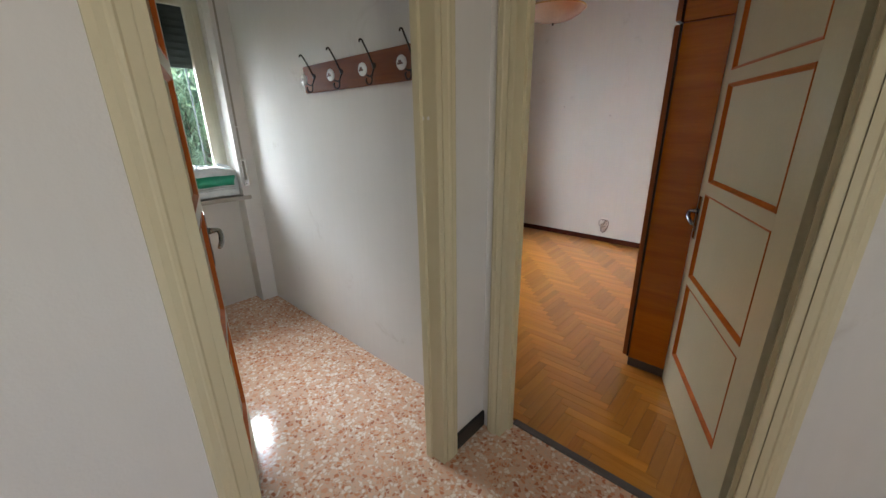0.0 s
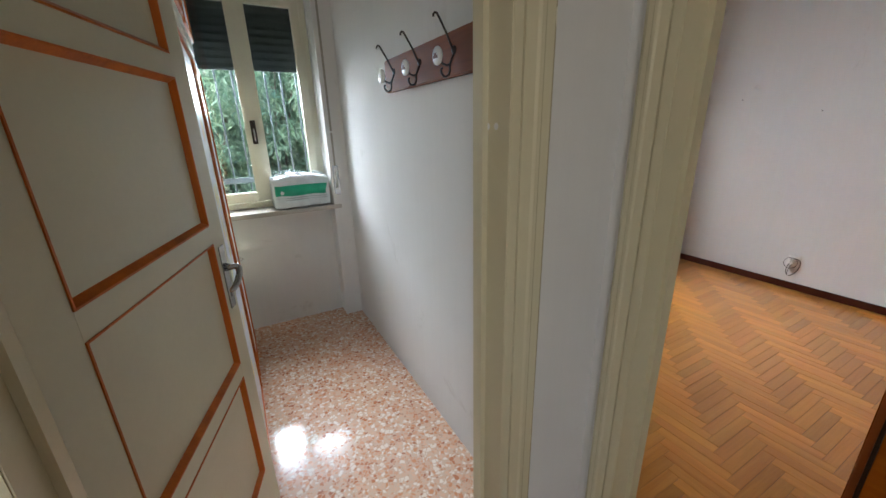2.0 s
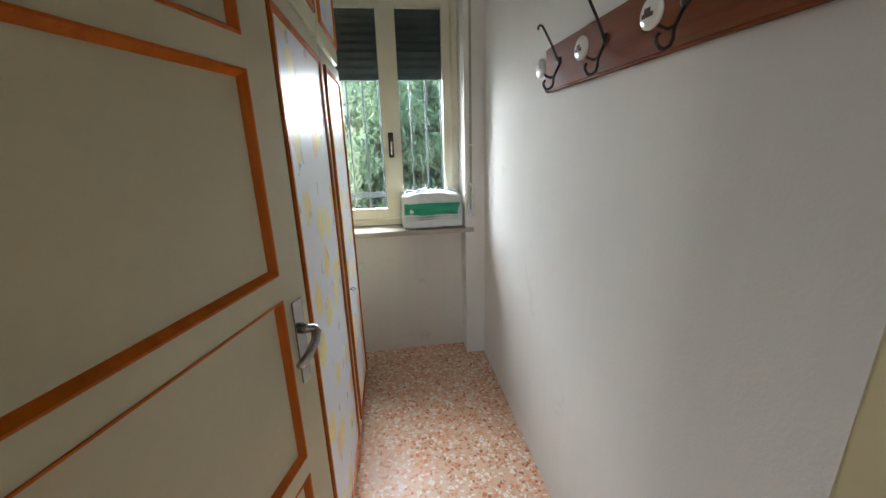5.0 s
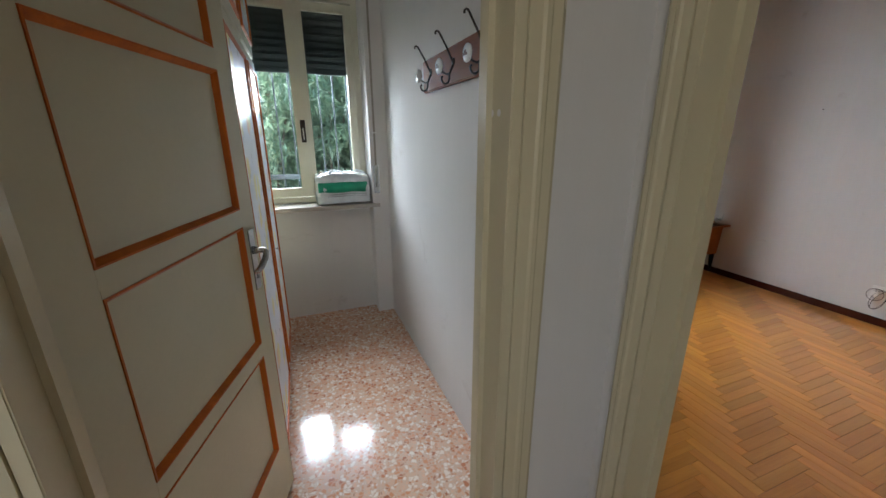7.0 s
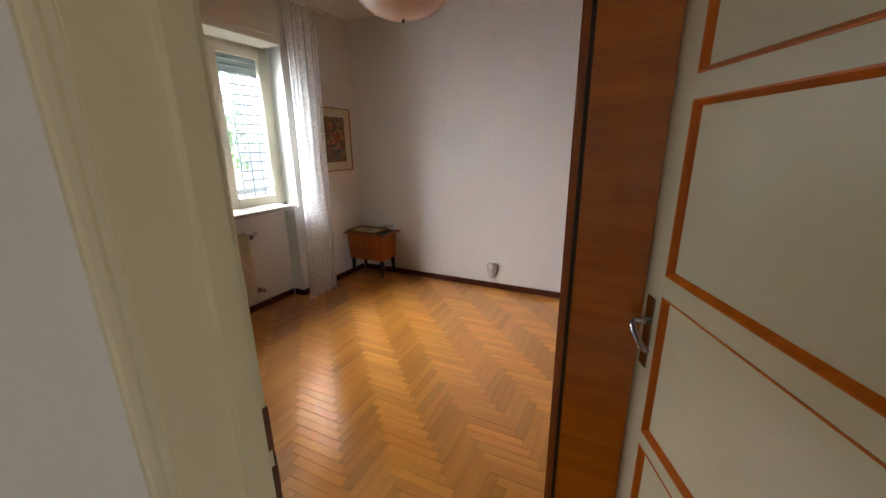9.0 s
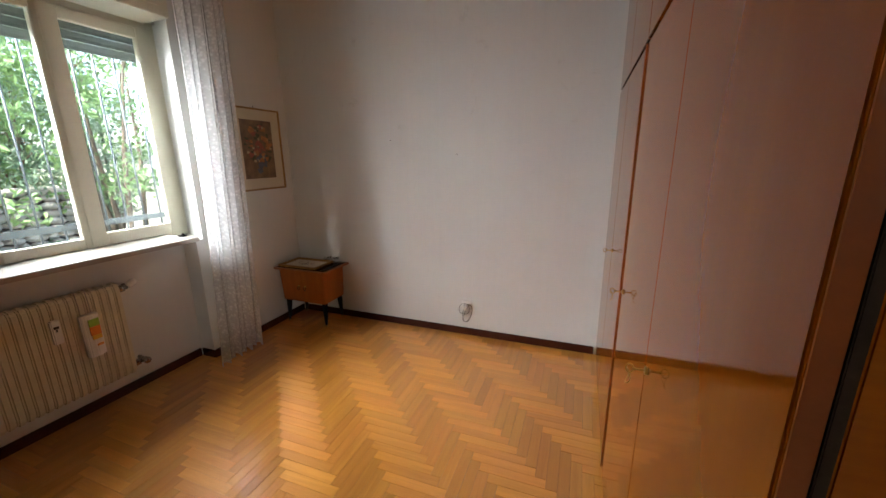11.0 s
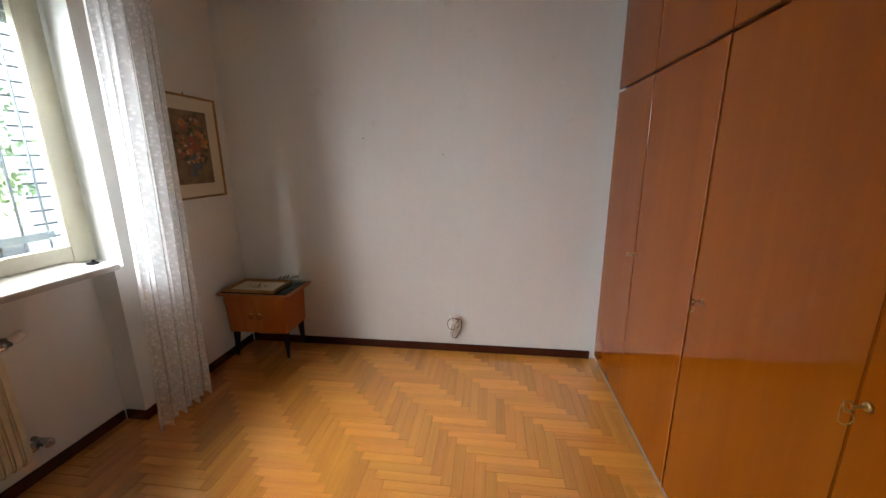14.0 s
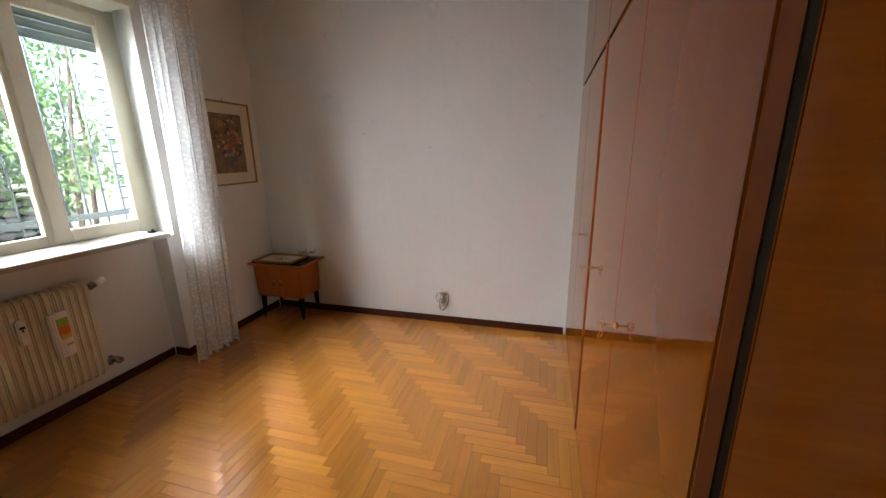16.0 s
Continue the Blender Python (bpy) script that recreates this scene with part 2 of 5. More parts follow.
def glass():
    m = bpy.data.materials.new("window_glass")
    m.use_nodes = True
    nt = m.node_tree
    nt.nodes.clear()
    out = nt.nodes.new("ShaderNodeOutputMaterial")
    tr = nt.nodes.new("ShaderNodeBsdfTransparent")
    tr.inputs[0].default_value = (0.94, 0.97, 0.96, 1)
    gl = nt.nodes.new("ShaderNodeBsdfGlossy")
    gl.inputs["Roughness"].default_value = 0.02
    fr = node(nt, "ShaderNodeFresnel", IOR=1.45)
    mx = nt.nodes.new("ShaderNodeMixShader")
    nt.links.new(fr.outputs[0], mx.inputs[0])
    nt.links.new(tr.outputs[0], mx.inputs[1])
    nt.links.new(gl.outputs[0], mx.inputs[2])
    nt.links.new(mx.outputs[0], out.inputs[0])
    return m


def lace():
    """Sheer white net with a denser floral weave."""
    m = bpy.data.materials.new("lace")
    m.use_nodes = True
    nt = m.node_tree
    nt.nodes.clear()
    out = nt.nodes.new("ShaderNodeOutputMaterial")
    v = coords(nt, (1, 1, 1), "UV")
    vo = node(nt, "ShaderNodeTexVoronoi", Scale=52.0)
    no = node(nt, "ShaderNodeTexNoise", Scale=150.0, Detail=3.0)
    nt.links.new(v, vo.inputs["Vector"])
    nt.links.new(v, no.inputs["Vector"])
    su = node(nt, "ShaderNodeMath")
    su.operation = "MULTIPLY_ADD"
    nt.links.new(no.outputs[0], su.inputs[0])
    su.inputs[1].default_value = 0.6
    nt.links.new(vo.outputs["Distance"], su.inputs[2])
    dens = ramp(nt, su.outputs[0], [(0.40, (0.32, 0.32, 0.32)), (0.85, (0.52, 0.52, 0.52))])
    di = node(nt, "ShaderNodeBsdfDiffuse", Color=(0.88, 0.88, 0.87, 1))
    tl = node(nt, "ShaderNodeBsdfTranslucent", Color=(0.86, 0.86, 0.86, 1))
    cl = node(nt, "ShaderNodeMixShader", Fac=0.5)
    nt.links.new(di.outputs[0], cl.inputs[1])
    nt.links.new(tl.outputs[0], cl.inputs[2])
    tr = nt.nodes.new("ShaderNodeBsdfTransparent")
    mx = nt.nodes.new("ShaderNodeMixShader")
    nt.links.new(dens.outputs[0], mx.inputs[0])
    nt.links.new(cl.outputs[0], mx.inputs[1])
    nt.links.new(tr.outputs[0], mx.inputs[2])
    nt.links.new(mx.outputs[0], out.inputs[0])
    return m


def leaf(name, dark, light):
    m, nt, b = tree_of(name)
    geo = nt.nodes.new("ShaderNodeNewGeometry")
    r = ramp(nt, geo.outputs["Random Per Island"], [(0.0, dark), (1.0, light)])
    nt.links.new(r.outputs[0], b.inputs["Base Color"])
    b.inputs["Roughness"].default_value = 0.5
    tl = nt.nodes.new("ShaderNodeBsdfTranslucent")
    nt.links.new(r.outputs[0], tl.inputs[0])
    mx = node(nt, "ShaderNodeMixShader", Fac=0.45)
    nt.links.new(b.outputs[0], mx.inputs[1])
    nt.links.new(tl.outputs[0], mx.inputs[2])
    nt.links.new(mx.outputs[0], nt.nodes["Material Output"].inputs[0])
    return m


WALL = plaster("wall_paint", (0.70, 0.68, 0.65), 0.05)
WALL_BED = plaster("bedroom_wall_paint", (0.66, 0.655, 0.62), 0.05)
CEIL = plaster("ceiling_paint", (0.66, 0.63, 0.58), 0.02)
TRIM = plain("cream_gloss_paint", (0.60, 0.54, 0.365), 0.25, var=0.035, scale=1.4, fine=60, bump=0.05)
DOORPAINT = plain("cream_door_paint", (0.58, 0.535, 0.365), 0.30, var=0.07, scale=1.8, fine=70, bump=0.04)
WINPAINT = plain("cream_window_paint", (0.66, 0.63, 0.50), 0.35, var=0.08, scale=3, bump=0.04)
MOULD = wood("stained_moulding", (0.36, 0.075, 0.003), (0.56, 0.135, 0.006), 0.36, 2, ring=20)
MOULD.node_tree.nodes["Principled BSDF"].inputs["Specular IOR Level"].default_value = 0.3
EDGE = plain("stained_edge", (0.10, 0.022, 0.010), 0.35, var=0.2, scale=6)
TERRAZZO = terrazzo()
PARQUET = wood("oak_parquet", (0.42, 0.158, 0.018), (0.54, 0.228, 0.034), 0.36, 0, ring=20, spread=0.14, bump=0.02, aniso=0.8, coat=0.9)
PARQUET.node_tree.nodes["Principled BSDF"].inputs["Metallic"].default_value = 0.18
GROUT = plain("parquet_joint", (0.08, 0.03, 0.012), 0.7)
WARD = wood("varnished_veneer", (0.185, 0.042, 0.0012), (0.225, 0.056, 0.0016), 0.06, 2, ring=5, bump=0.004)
# side veneer raised well above the doors' tone, light painted into its colour
WARD_SIDE = wood("varnished_side_veneer_lit", (0.41, 0.107, 0.002), (0.55, 0.164, 0.004), 0.12, 1, ring=20, bump=0.01)
WARD.node_tree.nodes["Principled BSDF"].inputs["Specular IOR Level"].default_value = 0.24
WARD_EDGE = plain("red_brown_lipping", (0.36, 0.088, 0.007), 0.3, var=0.2, scale=8)
STAND = wood("nightstand_veneer", (0.27, 0.066, 0.006), (0.38, 0.105, 0.010), 0.28, 2, ring=16)
SKIRT = plain("dark_skirting", (0.055, 0.013, 0.008), 0.25, var=0.25, scale=5)
BLACK = plain("black_skirting", (0.012, 0.012, 0.013), 0.3)
PLINTH = plain("grey_plinth", (0.13, 0.11, 0.10), 0.5, var=0.25)
CHROME = plain("worn_chrome", (0.46, 0.45, 0.44), 0.22, 1.0, var=0.15, scale=30, bump=0.02)
STEEL = plain("silver_strip", (0.42, 0.38, 0.34), 0.35, 1.0, var=0.2, scale=20)
BRASS = plain("aged_brass", (0.52, 0.36, 0.14), 0.3, 1.0, var=0.25, scale=30)
IRON = plain("dark_wrought_iron", (0.06, 0.045, 0.035), 0.4, 0.8, var=0.3, scale=30)
BOARD = wood("hook_board_wood", (0.15, 0.034, 0.006), (0.24, 0.062, 0.010), 0.55, 1, ring=14)
BOARD.node_tree.nodes["Principled BSDF"].inputs["Specular IOR Level"].default_value = 0.15
CERAMIC = plain("white_ceramic", (0.80, 0.79, 0.76), 0.15, var=0.05, scale=10, bump=0)
MARBLE = plain("sill_marble", (0.42, 0.38, 0.33), 0.3, var=0.14, scale=9, bump=0.02)
RADIATOR = plain("radiator_enamel", (0.66, 0.61, 0.45), 0.35, var=0.10, scale=9)
SHUTTER = plain("dark_green_shutter", (0.010, 0.016, 0.017), 0.7, var=0.2, scale=20)
SHUTTER_GREY = plain("grey_green_shutter", (0.13, 0.15, 0.14), 0.55, var=0.35, scale=8)
RAIL_GREY = plain("grey_painted_iron", (0.06, 0.075, 0.09), 0.5, var=0.15, scale=10)
GLASS = glass()
LACE = lace()
FLORAL = floral()
WHITEPLASTIC = plain("white_plastic", (0.75, 0.74, 0.70), 0.35, var=0.05)
FILM = plain("packing_film", (0.72, 0.76, 0.77), 0.18, var=0.12, scale=14, fine=40, bump=0.5, dist=0.02)
GREENBAND = plain("green_print", (0.03, 0.36, 0.21), 0.3, var=0.12, scale=10)
GREYPRINT = plain("grey_print", (0.42, 0.45, 0.47), 0.4)
PAPER = plain("cream_mount", (0.62, 0.55, 0.40), 0.7, var=0.08)
GILT = plain("gilt_frame", (0.34, 0.19, 0.05), 0.35, 0.6, var=0.3, scale=30)
SHADEGLASS = plain("pink_opal_glass", (0.70, 0.54, 0.44), 0.1, var=0.12, scale=7, bump=0)
VINYL = plain("black_vinyl", (0.006, 0.006, 0.007), 0.55, var=0.3, scale=20, bump=0.15)
VINYL_BLUE = plain("blue_grey_vinyl", (0.020, 0.027, 0.036), 0.6, var=0.2, scale=20)
RUBBER = plain("black_rubber", (0.01, 0.01, 0.011), 0.6, var=0.3)
for dull in (VINYL, VINYL_BLUE, RUBBER):
    dull.node_tree.nodes["Principled BSDF"].inputs["Specular IOR Level"].default_value = 0.2
RUBBER_GLOSS = plain("glossy_black_plastic", (0.006, 0.006, 0.007), 0.22, var=0.2)
STRAP = plain("grey_webbing", (0.38, 0.35, 0.30), 0.8, var=0.25, scale=40)


# ---- building helpers ----
BASE = {}


def bx(bm, x0, x1, y0, y1, z0, z1):
    v = [bm.verts.new(p) for p in ((x0, y0, z0), (x1, y0, z0), (x1, y1, z0), (x0, y1, z0), (x0, y0, z1), (x1, y0, z1), (x1, y1, z1), (x0, y1, z1))]
    for f in ((3, 2, 1, 0), (4, 5, 6, 7), (0, 1, 5, 4), (1, 2, 6, 5), (2, 3, 7, 6), (3, 0, 4, 7)):
        bm.faces.new([v[i] for i in f])
    return v


def boxes(*list_of):
    bm = bmesh.new()
    for b in list_of:
        bx(bm, *b)
    return bm


def soft(bm, r=0.003, n=2):
    bmesh.ops.bevel(bm, geom=list(bm.edges), offset=r, segments=n, affect="EDGES", clamp_overlap=True)
    return bm


def prism(bm, pts, axis, a, b):
    """A closed outline of 2D points pulled along one axis from a to b."""
    def at(p, t):
        q = [p[0], p[1]]
        q.insert(axis, t)
        return q
    lo = [bm.verts.new(at(p, a)) for p in pts]
    hi = [bm.verts.new(at(p, b)) for p in pts]
    n = len(pts)
    bm.faces.new(lo[::-1])
    bm.faces.new(hi)
    for i in range(n):
        bm.faces.new((lo[i], lo[(i + 1) % n], hi[(i + 1) % n], hi[i]))
    bmesh.ops.recalc_face_normals(bm, faces=bm.faces)
    return bm


def lathe(bm, prof, seg=28, m=None):
    """Turns a profile of (radius, height) about z."""
    rings = []
    for r, z in prof:
        rings.append([bm.verts.new((r * math.cos(2 * math.pi * i / seg), r * math.sin(2 * math.pi * i / seg), z)) for i in range(seg)])
    for a, b in zip(rings, rings[1:]):
        for i in range(seg):
            bm.faces.new((a[i], a[(i + 1) % seg], b[(i + 1) % seg], b[i]))
    bm.faces.new(rings[0][::-1])
    bm.faces.new(rings[-1])
    if m:
        bmesh.ops.transform(bm, matrix=m, verts=[v for ring in rings for v in ring])
    bmesh.ops.recalc_face_normals(bm, faces=bm.faces)
    return bm


def tube(bm, pts, r, seg=8, closed=False):
    """A round bar along a line of points; r: one radius or one for each point."""
    pts = [Vector(p) for p in pts]
    n = len(pts)
    rs = r if isinstance(r, (list, tuple)) else [r] * n
    rings, up = [], None
    for i, p in enumerate(pts):
        a = pts[(i - 1) % n] if (closed or i) else p
        b = pts[(i + 1) % n] if (closed or i < n - 1) else p
        d = (b - a).normalized()
        if up is None:
            up = d.orthogonal().normalized()
        side = d.cross(up).normalized()
        up = side.cross(d).normalized()
        rings.append([bm.verts.new(p + rs[i] * (math.cos(2 * math.pi * k / seg) * up + math.sin(2 * math.pi * k / seg) * side)) for k in range(seg)])
    pairs = list(zip(rings, rings[1:])) + ([(rings[-1], rings[0])] if closed else [])
    for a, b in pairs:
        for k in range(seg):
            bm.faces.new((a[k], a[(k + 1) % seg], b[(k + 1) % seg], b[k]))
    if not closed:
        bm.faces.new(rings[0][::-1])
        bm.faces.new(rings[-1])
    bmesh.ops.recalc_face_normals(bm, faces=bm.faces)
    return bm


def mesh_of(name, bm, mat, smooth=False):
    me = bpy.data.meshes.new(name)
    bm.normal_update()
    bm.to_mesh(me)
    bm.free()
    me.materials.append(mat)
    if smooth:
        for p in me.polygons:
            p.use_smooth = True
    return me


def thing(name, at=(0, 0, 0), label="", category="", group="", kind="", turn=0):
    ob = new(name)
    ob.empty_display_size = 0.05
    ob.matrix_world = pose(*at, 0, 0, turn)
    BASE[ob] = pose(*at, 0, 0, turn)
    return tagged(ob, label, category, group, kind)


def part(name, bm, mat, parent, label="", smooth=False, local=False):
    """One mesh under a thing or a part; the bmesh is in the world's metres unless local."""
    if not local:
        bm.transform(BASE[parent].inverted())
    ob = new(name, mesh_of(name, bm, mat, smooth))
    ob.parent = parent
    BASE[ob] = BASE[parent]
    return tagged(ob, label)


def solid(name, bm, mat, label, category, kind="", smooth=False, group=""):
    """A thing of one mesh, its origin at its base."""
    lo = Vector([min(v.co[i] for v in bm.verts) for i in range(3)])
    hi = Vector([max(v.co[i] for v in bm.verts) for i in range(3)])
    o = Vector(((lo.x + hi.x) / 2, (lo.y + hi.y) / 2, lo.z)) if kind != "structure" else Vector((0, 0, 0))
    bm.transform(Matrix.Translation(-o))
    ob = new(name, mesh_of(name, bm, mat, smooth))
    ob.location = o
    BASE[ob] = Matrix.Translation(o)
    return tagged(ob, label, category, group, kind)


# ---- structure ----
H = 2.65
X_PART0, X_PART1 = 1.53, 1.61
Y_HALL0, Y_HALL1 = 1.70, 1.775
X_EAST, Y_SOUTH = 4.80, 0.72
Y_BED, Y_NICHE, Y_OUT = 3.97, 4.10, 4.40
DA0, DA1, DB0, DB1, DTOP = 0.528, 1.257, 0.755, 1.612, 2.08
WA0, WA1, WAZ0, WAZ1 = 0.50, 1.405, 0.885, 2.26
WB0, WB1, WBZ0, WBZ1 = 2.49, 3.985, 0.885, 2.27

solid("floor_terrazzo", boxes((-1.4, 1.645, -0.9, 4.40, -0.12, 0.0)), TERRAZZO,
      "polished salmon and white terrazzo floor with marble chips", "floor", "structure")
bed_floor = solid("floor_parquet", boxes((1.647, 4.95, 0.6, 4.40, -0.12, -0.012)), GROUT,
                  "worn oak herringbone parquet floor with dark joints", "floor", "structure")
solid("ceiling", boxes((-1.4, 4.95, -0.9, 4.40, H, H + 0.12)), CEIL, "plain white painted ceiling", "ceiling", "structure")

solid("wall_hall_north", boxes((-1.4, DA0, Y_HALL0, Y_HALL1, 0, H), (DA1, X_PART0, Y_HALL0, Y_HALL1, 0, H), (DA0, DA1, Y_HALL0, Y_HALL1, DTOP, H)),
      WALL, "white painted hall wall with a door opening", "wall", "structure")
solid("wall_partition", boxes((X_PART0, X_PART1, -0.9, DB0, 0, H), (X_PART0, X_PART1, DB1, 4.395, 0, H), (X_PART0, X_PART1, DB0, DB1, DTOP, H)),
      WALL, "white painted partition wall between closet, hall and bedroom", "wall", "structure")
# the opening in this unseen wall is added for the hall fill lamp
solid("wall_hall_south", boxes((-1.4, -0.55, -0.9, -0.78, 0, H), (-0.05, X_PART0, -0.9, -0.78, 0, H), (-0.55, -0.05, -0.9, -0.78, 0, 1.2), (-0.55, -0.05, -0.9, -0.78, 1.9, H)), WALL, "plain white hall wall", "wall", "structure")
solid("wall_hall_west", boxes((-1.4, -1.28, -0.78, Y_HALL0, 0, H)), WALL, "plain white hall wall", "wall", "structure")
solid("wall_closet_west", boxes((0.03, 0.15, Y_HALL1, 4.0, 0, H)), WALL, "plain white closet wall behind the cupboard", "wall", "structure")
solid("wall_closet_north", boxes((0.03, WA0, 4.01, Y_OUT, 0, H), (WA1, X_PART0, 4.01, Y_OUT, 0, H), (WA0, WA1, 4.01, Y_OUT, 0, 0.86),
                                 (WA0, WA1, 4.01, Y_OUT, WAZ1, H), (1.408, X_PART0, 3.875, 4.01, 0, H)),
      WALL, "white outer wall under the closet window with a narrow pilaster", "wall", "structure")
solid("wall_south", boxes((X_PART1, X_EAST + 0.12, 0.60, Y_SOUTH, 0, H)), WALL_BED, "white bedroom wall behind the wardrobe", "wall", "structure")
solid("wall_east", boxes((X_EAST, X_EAST + 0.12, Y_SOUTH, Y_OUT, 0, H)), WALL_BED, "white bedroom wall with faint upright streaks and old nail marks", "wall", "structure")
NR, NL = 3.84, 2.46
bm = boxes((X_PART1, NL, Y_BED, Y_OUT, 0, H), (NR, X_EAST, Y_BED, Y_OUT, 0, 0.88), (NL, NR, Y_NICHE, Y_OUT, 0, 0.88),
           (WB1 + 0.01, X_EAST, 4.20, Y_OUT, 0.88, H), (NL, WB0, 4.20, Y_OUT, 0.88, H), (WB0, WB1 + 0.01, 4.20, Y_OUT, WBZ1, H))
prism(bm, [(3.89, Y_BED), (X_EAST, Y_BED), (X_EAST, 4.20), (3.975, 4.20)], 2, 0.88, H)
solid("wall_bedroom_north", bm, WALL_BED, "white outer bedroom wall with a radiator recess under the window", "wall", "structure")


def casing(bm, axis, a, b, face, out, z1, flip):
    """An upright architrave with a stepped profile from a (outer) to b (opening edge)."""
    s = 1 if b > a else -1
    w = abs(b - a)
    prof = [(a, face), (a, face + out * 0.5), (a + s * 0.012, face + out * 0.88), (a + s * w * 0.42, face + out * 0.90),
            (a + s * w * 0.48, face + out * 0.99), (a + s * w * 0.6, face + out * 1.02), (a + s * w * 0.68, face + out * 0.90), (b, face + out * 0.86), (b, face)]
    if flip:
        prof = [(q, p) for p, q in prof]
    prism(bm, prof, 2, 0.0, z1)


def door_frame(name, along, lo, hi, near, far, wn0, wn1, label):
    """Jambs, head and stepped architraves round an opening that runs along x or y."""
    f = thing(name, (((lo + hi) / 2, near, 0) if along == "x" else (near, (lo + hi) / 2, 0)), label, "door frame", kind="structure")
    flip = along == "y"

    def b(u0, u1, v0, v1, z0, z1):
        return (u0, u1, v0, v1, z0, z1) if not flip else (v0, v1, u0, u1, z0, z1)
    t = 0.022
    part("jamb", soft(boxes(b(lo, lo + t, near - 0.018, far + 0.010, 0, DTOP)), 0.002), TRIM, f)
    part("jamb", soft(boxes(b(hi - t, hi, near - 0.018, far + 0.010, 0, DTOP)), 0.002), TRIM, f)
    part("head", soft(boxes(b(lo + t, hi - t, near - 0.018, far + 0.010, DTOP - t, DTOP)), 0.002), TRIM, f)
    part("door_stop", boxes(b(lo + t, lo + t + 0.012, near + 0.045, near + 0.075, 0, DTOP - t)), TRIM, f)
    part("door_stop", boxes(b(hi - t - 0.012, hi - t, near + 0.045, near + 0.075, 0, DTOP - t)), TRIM, f)
    for face, out in ((near, -0.024),):
        for a, e in ((lo - wn0, lo - 0.001), (hi + wn1, hi + 0.001)):
            bm = bmesh.new()
            casing(bm, 2, a, e, face, out, DTOP + 0.05, flip)
            part("architrave", bm, TRIM, f)
        part("head_architrave", soft(boxes(b(lo - wn0, hi + wn1, min(face, face + out * 0.9), max(face, face + out * 0.9), DTOP + 0.052, DTOP + 0.12)), 0.003), TRIM, f)
    return f


fa = door_frame("door_frame_1", "x", DA0, DA1, Y_HALL0, Y_HALL1, 0.062, 0.072, "cream gloss painted wooden frame of the closet door")
fb = door_frame("door_frame_2", "y", DB0, DB1, X_PART0, X_PART1, 0.055, 0.053, "cream gloss painted wooden frame of the bedroom door")
for z in (0.99, 1.08):
    part("strike_plate", soft(boxes((DA1 - 0.0245, DA1 - 0.020, Y_HALL1 - 0.014, Y_HALL1 + 0.0105, z - 0.028, z + 0.028)), 0.001), EDGE, fa, "brown worn strike plate")
    part("strike_plate", soft(boxes((X_PART1 - 0.014, X_PART1 + 0.0105, DB1 - 0.0245, DB1 - 0.020, z - 0.032, z + 0.032)), 0.001), EDGE, fb, "brown worn strike plate")
for y in (1.745, 1.721):
    part("filled_screw_mark", lathe(bmesh.new(), [(0.006, 0), (0.0055, 0.0008), (0.001, 0.001)], 12, Matrix.Translation((DA1 - 0.022, y, 1.391)) @ pose(0, 0, 0, 0, -90, 0)), WALL, fa, "pale filled screw mark")
solid("threshold", soft(boxes((1.62, 1.658, DB0 + 0.022, DB1 - 0.022, -0.01, 0.006)), 0.003), PLINTH, "dark worn threshold strip under the bedroom door", "threshold", "structure")


def skirting(name, x0, x1, y0, y1, h, mat, label):
    bm = boxes((x0, x1, y0, y1, 0, h))
    soft(bm, 0.004)
    solid(name, bm, mat, label, "skirting board", "structure")


skirting("baseboard_hall", DA1 + 0.074, 1.528, 1.686, 1.699, 0.085, BLACK, "black skirting board in the hall corner")
skirting("baseboard_hall_west", -1.27, DA0 - 0.09, 1.686, 1.699, 0.085, BLACK, "black skirting board in the hall")
skirting("baseboard_east", 4.785, 4.7995, 1.37, 3.955, 0.06, SKIRT, "dark reddish-brown wooden skirting board")
skirting("baseboard_north", NR - 0.012, 4.784, 3.955, 3.9695, 0.06, SKIRT, "dark reddish-brown wooden skirting board")
skirting("baseboard_niche", NL, NR - 0.013, 4.086, 4.0995, 0.06, SKIRT, "dark reddish-brown wooden skirting board below the radiator")
skirting("baseboard_return", NR - 0.014, NR - 0.0005, 3.971, 4.085, 0.06, SKIRT, "short dark skirting board at the recess corner")
skirting("baseboard_north_west", 1.627, NL - 0.002, 3.955, 3.9695, 0.06, SKIRT, "dark reddish-brown wooden skirting board")
skirting("baseboard_west", 1.6105, 1.625, 1.68, 3.954, 0.06, SKIRT, "dark reddish-brown wooden skirting board")


